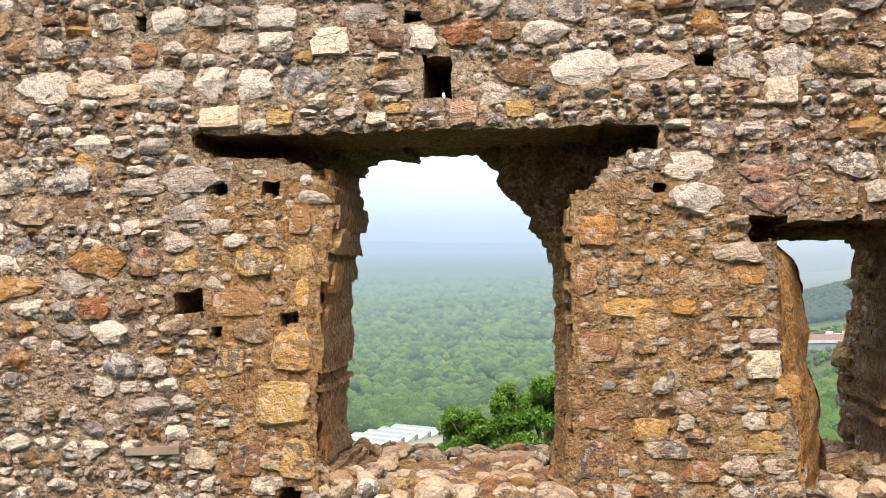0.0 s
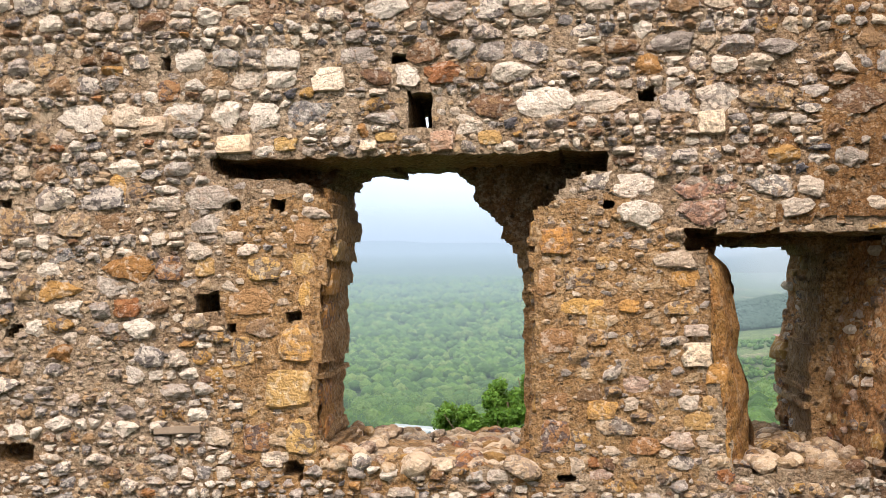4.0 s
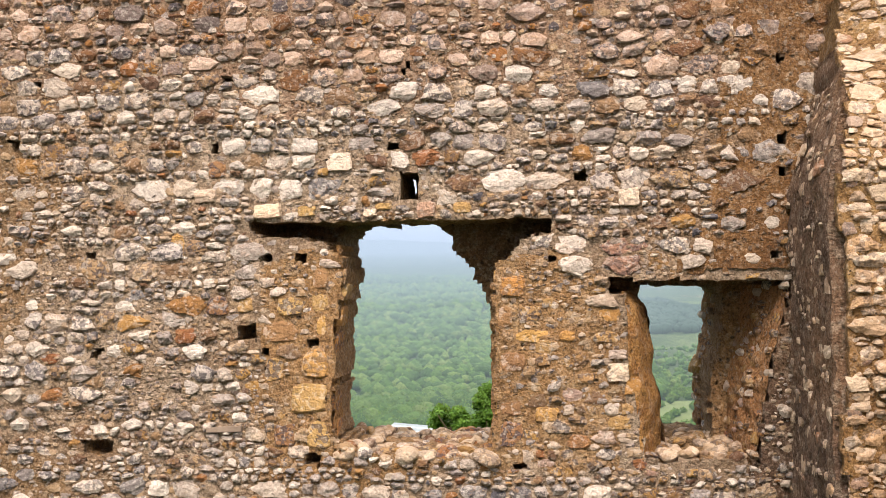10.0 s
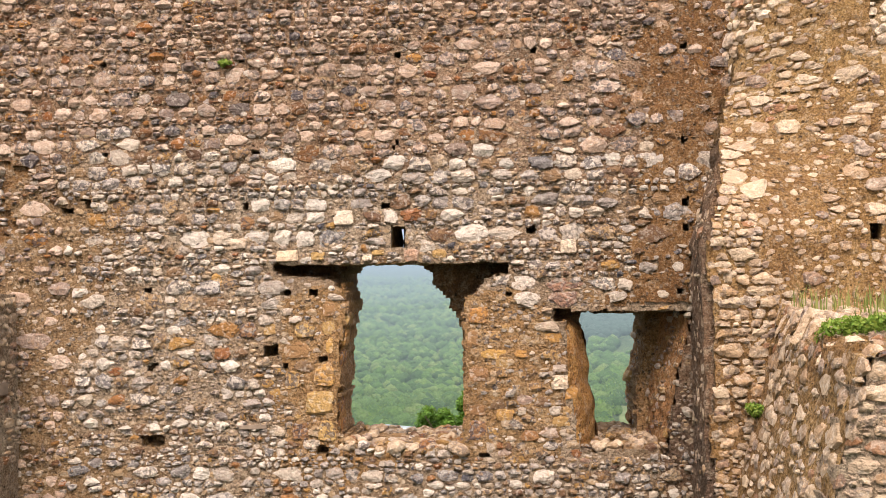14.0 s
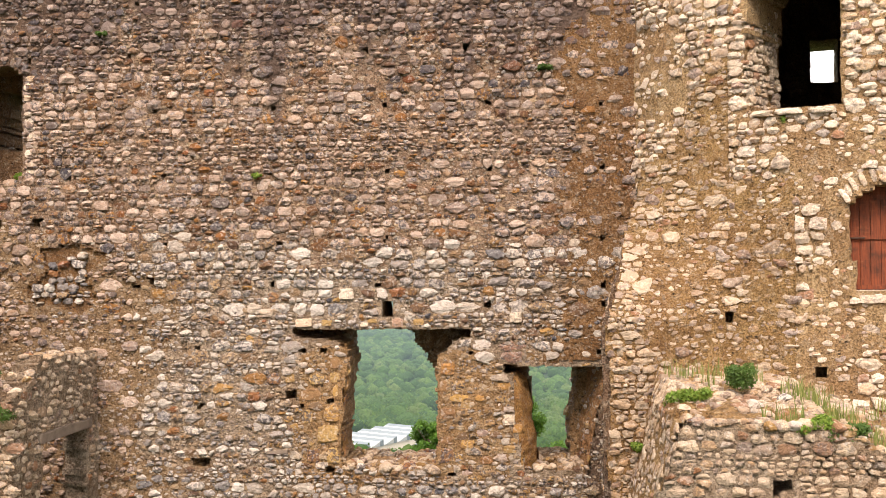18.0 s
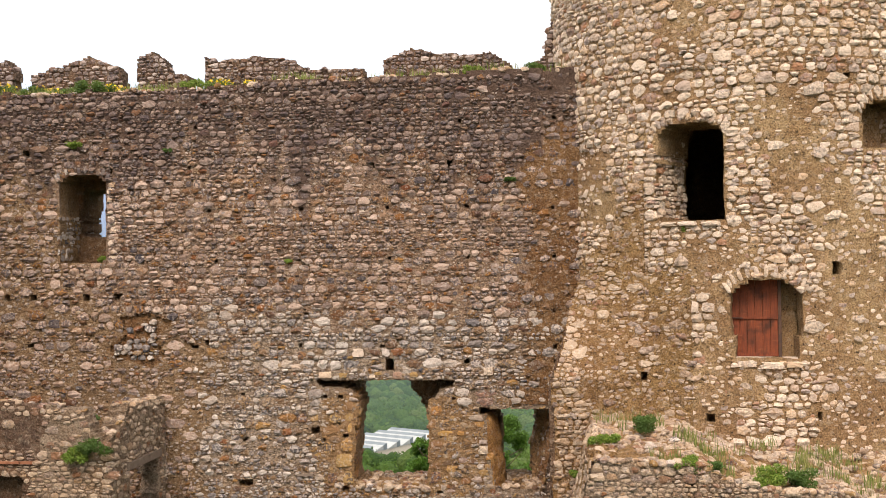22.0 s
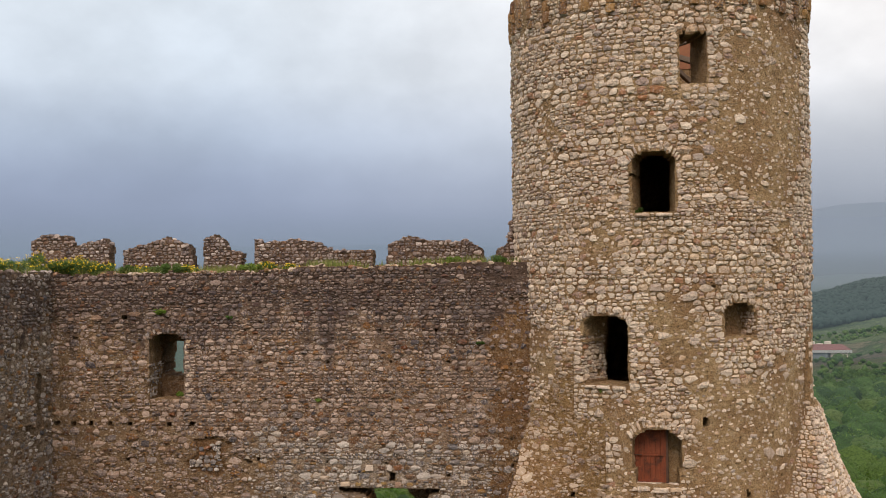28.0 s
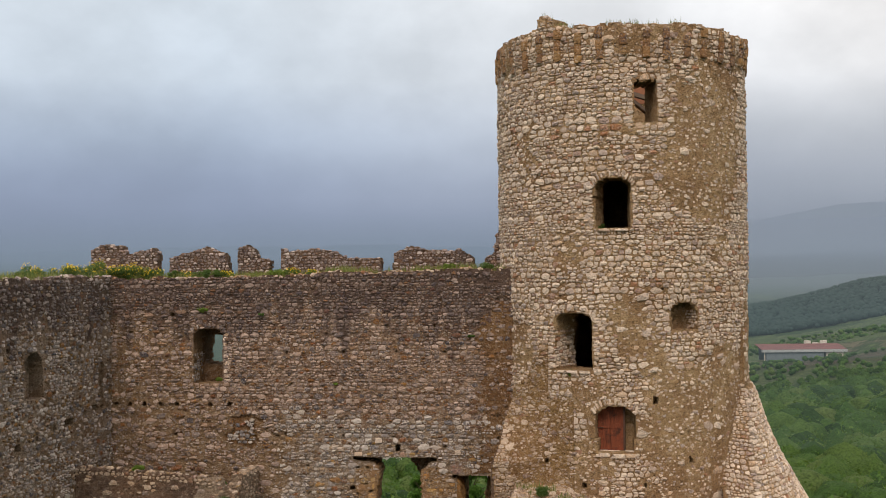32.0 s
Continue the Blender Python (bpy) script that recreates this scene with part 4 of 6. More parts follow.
for az, z, wa, wz, amount in ((-52, 5.2, 7, 2.2, -1.3), (6, 4.9, 9, 0.9, -0.5), (20, 2.7, 15, 1.1, -1.0), (-30, 2.2, 13, 1.6, 0.6), (44, 12.0, 13, 3.0, -0.7), (-4, 12.0, 18, 2.5, 0.4), (25, 4.6, 8, 0.8, 0.7), (-24, 5.0, 16, 1.5, 0.5)):
    d = d + amount * np.exp(-((S[:, 0] / K - az) / wa) ** 2 - ((S[:, 1] - z) / wz) ** 2)
S = S[RG.rand(len(S)) < np.clip((d - 0.38) * 3.2, 0.04, 0.97)]
lay_both(TOWER, S, M_TOWERSTONE, tower, RG, (-30 * K, 25 * K, 6.0, 9.6), 300, (0.03, 0.085))
CH = courses(-100 * K, 75 * K, -2.5, 17.0, 0.06, 0.11, 0.8, 2.0, RG)
CH = CH[clear_of(TOWER, CH)]
under(tower, lay_joined(TOWER, CH[RG.rand(len(CH)) < 0.17], "stone_chips", M_TOWERSTONE, None, RG, (0.004, 0.018)))

# ---------- corner mass between wall and tower ----------


def corner_front(x, z):
    ty = TC[1] - np.sqrt(np.maximum(TR ** 2 - (x - TC[0]) ** 2, 0.0))
    ty = np.where(np.abs(x - TC[0]) < TR, np.minimum(ty, 0.15), 0.15) - 0.05
    flat = np.interp(x, [4.1, 4.85, 5.2, 6.0, 6.6, 7.3], [-2.8, -2.75, -2.5, -2.22, -2.1, -2.2])
    p = np.interp(z, [0.3, 0.9, 1.6, 2.4, 3.2, 5.0, 6.2], [1, 0.8, 0.45, 0.16, 0.10, 0.06, 0.0]) * np.interp(x, [6.3, 7.3], [1, 0])
    return ty + np.minimum(flat - ty, 0) * p


def corner_place(u, v, d):
    return u + 0.05 * d, corner_front(u, v) + d, v + 0 * u


def corner_depth(u, v):
    e = np.interp(v, [0.2, 0.9, 1.7, 2.4, 3.0, 3.4, 4.3, 4.9, 6.2], [4.2, 4.4, 4.62, 4.86, 5.0, 5.5, 5.9, 6.05, 6.1]) + 0.13 * fbm(v * 3, 0, 0, 73)
    D = np.where(u < e, np.inf, 0.0)
    D[(v > 5.9) | ((u > 6.35) & (v > 2.6)) | ((u > 6.35 - 0.5) & (v > 4.9))] = np.inf
    D[(np.abs(u - 6.25) < 0.09) & (np.abs(v - 0.3) < 0.09)] = 0.35
    return D


corner = thing("wall_corner_mass", "broken masonry stub with ochre render joining wall and tower", "wall", kind="structure")
CORNER = Face(corner_place, corner_depth, 2.9)
part("masonry_body", CORNER.sheet("corner_body", arange2((3.9, 7.3, 0.07)), arange2((-7, -2.6, 0.3), (-2.6, 6.0, 0.07)), M_CORNERMORTAR, 0.07, 71), None, corner)
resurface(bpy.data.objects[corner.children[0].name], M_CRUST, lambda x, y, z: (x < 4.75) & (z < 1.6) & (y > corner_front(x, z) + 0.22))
def corner_edge(v):
    return np.interp(v, [0.2, 0.9, 1.7, 2.4, 3.0, 3.4], [4.17, 4.37, 4.6, 4.84, 5.0, 5.5])


SIDE = Face(lambda u, v, d: (corner_edge(v) - 0.03 + 0.06 * (2.8 - u) + d, 0.05 - u + 0 * v, v + 0 * u), lambda u, v: np.where(0.05 - u < corner_front(corner_edge(v) + 0.05, v) + 0.12, np.inf, 0.0), 0.25)
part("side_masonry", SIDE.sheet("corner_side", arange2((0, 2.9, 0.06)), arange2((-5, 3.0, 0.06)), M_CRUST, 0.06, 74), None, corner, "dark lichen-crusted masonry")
S = courses(0.1, 2.7, -4.0, 2.6, 0.05, 0.15, 0.8, 1.8, RG)
S = S[clear_of(SIDE, S, 0.9)]
S[:, 2] *= 2.0
S[:, 3] *= 0.7
lay_joined(SIDE, S[RG.rand(len(S)) < 0.14], "side_rubble", M_CORNERSTONE, corner, RG, (0.0, 0.03))
S = courses(4.14, 7.2, -2.8, 5.9, 0.07, 0.19, 0.9, 1.9, RG)
S = S[clear_of(CORNER, S, 0.6)]
px, pz = S[:, 0], S[:, 1]
eb = np.interp(pz, [0.2, 0.9, 1.7, 2.4, 3.0, 3.4, 4.3, 4.9, 6.2], [4.14, 4.38, 4.62, 4.86, 5.0, 5.5, 5.9, 6.05, 6.1])
edge = (px < eb + np.interp(pz, [-1, 0.8, 1.5, 5], [0.85, 0.5, 0.24, 0.2]))
S = S[(RG.rand(len(S)) < np.where(edge, np.interp(pz, [0.5, 1.5], [0.86, 0.6]), 0.04 + 0.6 * np.clip(fbm(px * 1.6, pz * 0.9, 0, 78) * 4, 0, 1)))]
lay_both(CORNER, S, M_CORNERSTONE, corner, RG, (4.0, 6.5, -1.5, 2.6), 300, (0.02, 0.065), True)

CH = courses(4.14, 7.2, -2.8, 5.9, 0.04, 0.1, 0.9, 1.9, RG)
CH = CH[clear_of(CORNER, CH, 0.6)]
lay_joined(CORNER, CH[RG.rand(len(CH)) < 0.25], "stone_chips", M_CORNERSTONE, corner, RG, (0.004, 0.025))

# ---------- skirt at the foot of the tower ----------


def skirt_place(u, v, d):
    dz = np.maximum(2.85 - v, 0)
    r = TR + 0.15 + 0.28 * dz + 0.037 * dz ** 2 - d
    a = np.arcsin(4.57 / (r + d)) + u / (r + d)
    return TC[0] + r * np.sin(a), TC[1] - r * np.cos(a), v + 0 * u


skirt = thing("tower_skirt", "sloping pale stone skirt at the tower foot", "wall", kind="structure")
SKIRT = Face(skirt_place, lambda u, v: np.where((v > np.where(u < 0.3, 5.1, 2.85) + 0.25 * fbm(u * 2, 0, 0, 81)) | (u < 0.02), np.inf, 0.0), 1.6)
part("masonry_body", SKIRT.sheet("skirt_body", arange2((-0.12, 6.5, 0.12)), arange2((-7, 5.6, 0.12)), M_TOWERMORTAR, 0.05, 82), None, skirt)
SKEND = Face(lambda u, v, d: skirt_place(d + 0.0 * u, v, 1.6 - u), lambda u, v: np.zeros(np.shape(u)), 0.3)
S = courses(0.3, 1.62, -4.2, 2.9, 0.11, 0.2, 0.9, 1.8, RG)
lay_joined(SKEND, S, "end_stones", M_TOWERSTONE, skirt, RG, (0.04, 0.09))
S = courses(0.1, 6.4, -4.2, 5.1, 0.13, 0.22, 0.9, 1.8, RG)
S = S[clear_of(SKIRT, S, 0.8)]
lay_both(SKIRT, S, M_TOWERSTONE, skirt, RG, (0, 3.4, -1.6, 3), 300, (0.03, 0.09))

# ---------- ruined terrace at the tower foot ----------


def ledge_top(x):
    return np.interp(x, [4.9, 5.05, 5.3, 6.1, 7.1, 7.4, 8.1, 9.5, 12, 16], [-1.05, -0.78, -0.83, -0.86, -0.98, -1.2, -1.38, -1.45, -1.7, -2.2]) + 0.18 * fbm(x * 2.2, 0, 0, 91)


ledge = thing("wall_terrace", "ruined low terrace wall of rubble overgrown with grass", "wall", kind="structure")
LEDGE = Face(lambda u, v, d: (u, -6.5 + d + 0 * u, v + 0 * u), lambda u, v: np.where((v > ledge_top(u)) | (u < 4.95 + 0.25 * (v + 0.85)), np.inf, np.where((np.abs(u - 6.25) < 0.14) & (np.abs(v + 1.65) < 0.11), 0.4, 0.0)), 0.5)
part("masonry_body", LEDGE.sheet("ledge_front", arange2((4.3, 14, 0.08)), arange2((-7, -3, 0.3), (-3, -0.3, 0.08)), M_MORTAR, 0.06, 92), None, ledge)
LSIDE = Face(lambda u, v, d: (4.95 + d + 0.25 * (v + 0.85) + 0 * u, -u, v + 0 * u), lambda u, v: np.where(v > -0.85 + 0.2 * fbm(u * 2, 3, 0, 93), np.inf, 0.0), 0.5)
part("side_masonry", LSIDE.sheet("ledge_side", arange2((2.0, 6.5, 0.08)), arange2((-7, -3, 0.3), (-3, -0.3, 0.08)), M_CORNERMORTAR, 0.06, 94), None, ledge)
LTOP = Face(lambda u, v, d: (u, v + 0 * u, ledge_top(u) - 0.05 + 0.08 * (v + 6.5) - d + 0.15 * fbm(u * 1.5, v * 1.5, 0, 95)), lambda u, v: np.zeros(np.shape(u)), 0.3)
part("rubble_top", LTOP.sheet("ledge_top", arange2((4.95, 14, 0.1)), arange2((-6.5, -0.6, 0.12)), M_CORNERMORTAR, 0.1, 96), None, ledge)
S = courses(5.1, 12, -6.35, -2.3, 0.08, 0.2, 0.9, 1.9, RG)
S = S[RG.rand(len(S)) < 0.5 + 1.6 * fbm(S[:, 0] * 1.2, S[:, 1] * 1.2, 0, 97)]
lay_joined(LTOP, S, "rubble_stones", M_CORNERSTONE, ledge, RG, (0.03, 0.08), True)
S = courses(4.4, 12, -2.9, -0.6, 0.07, 0.19, 0.9, 2.0, RG)
S = S[clear_of(LEDGE, S, 0.7)]
lay_both(LEDGE, S, M_CORNERSTONE, ledge, RG, (4.9, 10, -1.9, 0), 260, (0.015, 0.055), True)
S = courses(2.9, 6.5, -2.9, -0.85, 0.09, 0.2, 0.9, 2.0, RG)
S[:, 2] *= 1.7
S[:, 3] *= 0.85
lay_joined(LSIDE, S[RG.rand(len(S)) < 0.6], "rubble_stones", M_CORNERSTONE, ledge, RG, (0.01, 0.035))

# ---------- return wall on the west ----------
west = thing("wall_west", "tall weathered rubble wall meeting the main wall", "wall", kind="structure")


def west_depth(u, v):
    D = np.zeros(np.shape(u))
    D[in_poly([(6.08, 3.1), (7.48, 3.1), (7.48, 4.45), (7.2, 4.75), (6.78, 4.88), (6.36, 4.75), (6.08, 4.45)], u, v)] = 0.55
    D[(np.abs(u - 1.0) < 0.14) & (v > 2.12) & (v < 4.0)] = 0.6
    for x, z, a, b in ((4.0, 1.9, .45, .12), (5.2, 1.85, .14, .1), (6.6, 1.7, .16, .1), (8.0, 1.55, .16, .1), (1.7, 2.2, .2, .1), (8.6, 5.0, .12, .08), (7.6, 4.75, .1, .06)):
        D[(np.abs(u - x) < a) & (np.abs(v - z) < b)] = 0.4
    D[v > 7.5 + 0.25 * fbm(u * 1.1, 4, 0, 101)] = np.inf
    return D


WEST = Face(lambda u, v, d: (-12.1 - d + 0 * u, -u, v + 0 * u), west_depth, 1.5)
part("masonry_body", WEST.sheet("west_body", arange2((-2.4, 15, 0.12)), arange2((-7, -1, 0.3), (-1, 7.8, 0.09)), M_MORTAR, 0.07, 102, back=True), None, west)
S = courses(0.05, 14.8, -1.0, 7.5, 0.09, 0.2, 0.9, 2.3, RG)
S = S[clear_of(WEST, S)]
S = S[RG.rand(len(S)) < 0.72 + 1.2 * fbm(S[:, 0] * 1.2, S[:, 1] * 0.25, 0, 108)]
lay_both(WEST, S, M_STONE, west, RG, (0, 6, 2.4, 6.5), 260, (0.025, 0.08))

# ---------- low ruined hut walls ----------
hut = thing("wall_hut", "low ruined stone hut walls with doorway against the main wall", "wall", kind="structure")


def hut_front_top(x):
    return np.interp(x, [-12.1, -7.6, -6.3, -6.0, -5.7], [0.1, -0.2, -0.32, -0.85, -1.0]) + 0.12 * fbm(x * 3, 0, 0, 111)


HUTF = Face(lambda u, v, d: (u, -3.55 + d + 0 * u, v + 0 * u), lambda u, v: np.where(v > hut_front_top(u), np.inf, np.where((u > -8.7) & (u < -7.66) & (v < -1.83), 0.4, 0.0)), 0.45)
part("masonry_body", HUTF.sheet("hut_front", arange2((-12.1, -5.7, 0.08)), arange2((-7, -3, 0.3), (-3, 0.35, 0.08)), M_CRUST, 0.05, 112, back=True), None, hut)
resurface(bpy.data.objects[hut.children[0].name], M_MORTAR, lambda x, y, z: x + 1.5 * fbm(x, z, 0, 118) > -7.4)


def hut_side_top(u):
    return np.interp(u, [-3.55, -3.0, -2.6, -2.4, -0.2], [-1.02, -0.9, -0.6, -0.38, -0.42]) + 0.1 * fbm(u * 3, 2, 0, 113)


HUTS = Face(lambda u, v, d: (-5.7 - d + 0 * u, u, v + 0 * u), lambda u, v: np.where((v > hut_side_top(u)) | ((u > -2.38) & (u < -0.55) & (v < -1.85)), np.inf, 0.0), 0.45)
part("side_masonry", HUTS.sheet("hut_side", arange2((-3.5, 0.05, 0.08)), arange2((-7, -3, 0.3), (-3, 0.1, 0.07)), M_MORTAR, 0.05, 114, back=True), None, hut)
S = courses(-12.0, -5.75, -3.0, 0.2, 0.10, 0.16, 1.0, 2.2, RG)
S = S[clear_of(HUTF, S, 0.6)]
S = S[(S[:, 1] < -1.25) | (S[:, 1] > hut_front_top(S[:, 0]) - 0.22) | (RG.rand(len(S)) < 0.12)]
lay_both(HUTF, S, M_CORNERSTONE, hut, RG, (-11, -5, -2.4, 1), 280, (0.02, 0.06))
S = courses(-3.45, 0.0, -3.0, -0.3, 0.08, 0.16, 1.0, 2.2, RG)
S = S[clear_of(HUTS, S, 0.8)]
lay_joined(HUTS, S[RG.rand(len(S)) < 0.5], "rubble_stones", M_CORNERSTONE, hut, RG)

# ---------- ground ----------


YARD_Z = -71.8      # the farmyard


def ground_z(x, y):
    r = np.hypot(x - 2, y + 3)
    hill = np.interp(r, [0, 34, 48, 80, 150, 280, 480, 900, 2000, 4800], [-6.6, -6.9, -14, -27, -50, -72, -80, -82, -84, -86])
    cliff = np.interp(r, [0, 9, 24, 48, 80, 150, 280, 480, 900, 2000, 4800], [-6.6, -6.9, -14.2, -23, -34, -54, -72, -80, -82, -84, -86])
    north = np.clip((y - 1) / 5, 0, 1)
    hill = hill * (1 - north) + np.minimum(hill, cliff) * north
    side = np.clip((np.arctan2(x, y) - 0.12) / 0.2, 0, 1) * np.clip((r - 450) / 500, 0, 1) * 34
    spur = 40 * np.exp(-(((x - 520) / 280) ** 2 + ((y - 1500) / 160) ** 2))
    mount = 285 * np.exp(-(((x - 1250) / 760) ** 4 + ((y - 4000) / 500) ** 2)) + 60 * np.exp(-(((x + 900) / 1500) ** 2 + ((y - 4300) / 400) ** 2))
    rise = np.interp(r, [1200, 2400, 4800], [0, 40, 150]) * np.clip((0.2 - np.arctan2(x, y)) / 0.15, 0, 1) * (y > 0)
    roll = np.clip((r - 250) / 800, 0, 1) * (10 * fbm(x / 260, y / 260, 0, 121) + 5 * fbm(x / 60, y / 60, 0, 122)) * 2
    yard = np.exp(-(((x - 212) / 62) ** 2 + ((y - 895) / 48) ** 2) ** 2)
    return (hill + side + spur + mount + rise + roll) * (1 - yard) + YARD_Z * yard


def GLADE(x, y):
    """An open slope with scattered olive trees."""
    a = np.arctan2(x - 2, y) + 0.03 * fbm(x / 30, y / 90, 0, 126)
    return (a > 0.05) & (a < 0.125) & (y > 330 + 60 * fbm(x / 25, 4, 0, 127)) & (y < 640)


def build_ground():
    rr = np.concatenate([[0.0], np.geomspace(4, 4800, 150)])
    th = np.linspace(0, 2 * np.pi, 241)[:-1]
    R, T = np.meshgrid(rr, th, indexing="ij")
    X, Y = 2 + R * np.sin(T), -3 + R * np.cos(T)
    Z = ground_z(X, Y)
    n = len(th)
    i, j = np.meshgrid(np.arange(len(rr) - 1), np.arange(n), indexing="ij")
    q = np.stack([i * n + j, i * n + (j + 1) % n, (i + 1) * n + (j + 1) % n, (i + 1) * n + j], -1).reshape(-1, 4)
    k = Nodes("woods_and_meadows")
    a, b, c = k.noise(0.006, 5, 0.6), k.noise(0.05, 5, 0.65), k.noise(0.25, 4, 0.7)
    # greens darkened in place of the self-shade that the smooth ground lacks
    col = k.mix(k.rng(b, 0.35, 0.65), (0.017, 0.038, 0.013), (0.036, 0.066, 0.02))
    sep = k.n("SeparateXYZ")
    k.l(k.pos, sep.inputs[0])
    east = k.rng(sep.outputs["X"], 20, 60)
    col = k.mix(k.math("MULTIPLY", east, k.rng(a, 0.57, 0.62, 0, 0.75)), col, (0.075, 0.115, 0.03))
    col = k.mix(k.math("MULTIPLY", east, k.rng(k.noise(0.011, 4, 0.6), 0.6, 0.66, 0, 0.7)), col, (0.13, 0.10, 0.06))
    far_y = k.math("ADD", sep.outputs["Y"], k.rng(k.noise(0.02, 4, 0.6), 0.3, 0.7, -90, 90))
    farm = k.rng(sep.outputs["X"], 90, 120)
    for y0, y1, tone, amount in ((700, 770, (0.085, 0.105, 0.04), 0.8), (790, 880, (0.075, 0.05, 0.038), 0.9), (900, 960, (0.20, 0.155, 0.11), 0.6), (985, 1240, (0.085, 0.12, 0.042), 0.85)):
        band = k.math("MULTIPLY", k.rng(far_y, y0 - 15, y0 + 15), k.rng(far_y, y1 + 15, y1 - 15))
        col = k.mix(k.math("MULTIPLY", k.math("MULTIPLY", band, farm), k.rng(k.noise(0.045, 5, 0.7), 0.35, 0.55, 0.35 * amount, amount)), col, tone)
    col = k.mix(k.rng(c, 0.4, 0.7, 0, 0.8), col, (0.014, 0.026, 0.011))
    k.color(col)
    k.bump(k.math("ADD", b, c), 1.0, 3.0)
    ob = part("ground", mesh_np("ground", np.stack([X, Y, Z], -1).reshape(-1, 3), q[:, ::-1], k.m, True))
    resurface(ob, mat_plain("meadow", (0.085, 0.115, 0.04), (0.06, 0.085, 0.03), 0.015, 0.95, 0.2), lambda x, y, z: GLADE(x, y))
    resurface(ob, mat_plain("lush_grass", (0.09, 0.17, 0.035), (0.06, 0.12, 0.025), 0.12, 0.95, 0.4), lambda x, y, z: (y > 4) & (np.hypot(x, y) < 190 + 60 * fbm(x / 20, y / 20, 0, 128)) & (x < 40))
    tagged(ob, "wooded valley floor and hillsides in haze", "ground", kind="structure")


build_ground()


# ---------- haze over the plain: glowing see-through sheets beyond the castle imitate it ---


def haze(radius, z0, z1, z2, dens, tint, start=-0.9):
    """A glowing sheet imitating mist: nothing at the ground (z0), full at z1, gone at z2."""
    k = Nodes("glowing_haze")
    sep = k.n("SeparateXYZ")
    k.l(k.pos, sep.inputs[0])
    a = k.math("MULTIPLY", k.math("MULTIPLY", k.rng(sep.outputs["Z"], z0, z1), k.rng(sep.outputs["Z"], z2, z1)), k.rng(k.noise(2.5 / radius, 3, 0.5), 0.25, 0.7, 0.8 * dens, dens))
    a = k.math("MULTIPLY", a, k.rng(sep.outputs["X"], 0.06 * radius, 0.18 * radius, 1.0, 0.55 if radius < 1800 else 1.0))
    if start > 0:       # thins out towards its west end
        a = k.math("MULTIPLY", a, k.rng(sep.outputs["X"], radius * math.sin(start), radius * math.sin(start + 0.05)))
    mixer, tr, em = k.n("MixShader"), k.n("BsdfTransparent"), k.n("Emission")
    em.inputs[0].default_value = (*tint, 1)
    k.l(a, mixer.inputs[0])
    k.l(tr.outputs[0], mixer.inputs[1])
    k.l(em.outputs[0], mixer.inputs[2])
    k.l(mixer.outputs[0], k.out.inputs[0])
    n = 72
    th = np.linspace(start, 0.9, n)
    zz = np.linspace(-140, z2, 12)
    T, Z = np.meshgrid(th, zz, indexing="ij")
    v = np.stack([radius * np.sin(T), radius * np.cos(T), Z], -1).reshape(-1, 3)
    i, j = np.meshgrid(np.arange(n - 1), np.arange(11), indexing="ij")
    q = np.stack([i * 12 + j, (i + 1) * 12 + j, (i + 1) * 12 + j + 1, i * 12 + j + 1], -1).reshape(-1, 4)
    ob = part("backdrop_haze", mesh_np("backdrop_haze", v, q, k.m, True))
    tagged(ob, "glowing see-through sheet imitating mist over the far plain", "haze", kind="structure")


def plain_z(r):
    return float(np.interp(r, [400, 480, 900, 2000, 4800], [-77, -80, -82, -84, -86]) + np.interp(r, [1200, 2400, 4800], [0, 40, 150]))


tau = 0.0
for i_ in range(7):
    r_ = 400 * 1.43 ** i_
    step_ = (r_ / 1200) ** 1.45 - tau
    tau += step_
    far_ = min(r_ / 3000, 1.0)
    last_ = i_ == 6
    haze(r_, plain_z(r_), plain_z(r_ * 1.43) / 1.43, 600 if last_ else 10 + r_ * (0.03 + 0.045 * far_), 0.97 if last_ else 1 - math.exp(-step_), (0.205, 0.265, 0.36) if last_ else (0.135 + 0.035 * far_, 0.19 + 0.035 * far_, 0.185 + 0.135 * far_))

# three more glowing sheets, to pale the eastern hills
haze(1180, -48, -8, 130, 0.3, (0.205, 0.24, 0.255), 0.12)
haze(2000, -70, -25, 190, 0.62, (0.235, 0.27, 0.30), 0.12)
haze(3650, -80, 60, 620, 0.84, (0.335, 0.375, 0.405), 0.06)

# ---------- brown render beside the tower, stones in the reveals ----------


def render_depth(u, v):
    e = 3.55 + 0.28 * np.sin(v * 2.1) + 1.0 * fbm(u * 1.5, v * 1.1, 0, 171) + 1.1 * fbm(u * 5, v * 5, 0, 174) + np.interp(v, [4.2, 6], [0, 0.5])
    D = np.where((u < e) | (v < -0.62) | (v > 6.4 + fbm(u * 2, 0, 0, 172)), np.inf, 0.0)
    for x, z, a, b in PUTLOGS:
        D[(np.abs(u - x) < a * 1.3) & (np.abs(v - z) < b * 1.3)] = np.inf
    return D


RENDER = Face(lambda u, v, d: (u, d - 0.018 + MAIN.rel(u, v), v + 0 * u), render_depth, 0.06)
part("render_coat", RENDER.sheet("render_coat", arange2((3.1, 4.95, 0.05)), arange2((-0.7, 7, 0.05)), M_EARTHRENDER, 0.015, 173), None, wall_main, "crumbling brown earth render")


def flat_face(p0, p1):
    """A vertical face from p0 to p1 in plan; it looks to the right of that way."""
    L = math.dist(p0, p1)
    dx, dy = (p1[0] - p0[0]) / L, (p1[1] - p0[1]) / L
    return Face(lambda u, v, d: (p0[0] + dx * u - dy * d, p0[1] + dy * u + dx * d, v + 0 * u), lambda u, v: np.zeros(np.shape(u)), 0.3), L


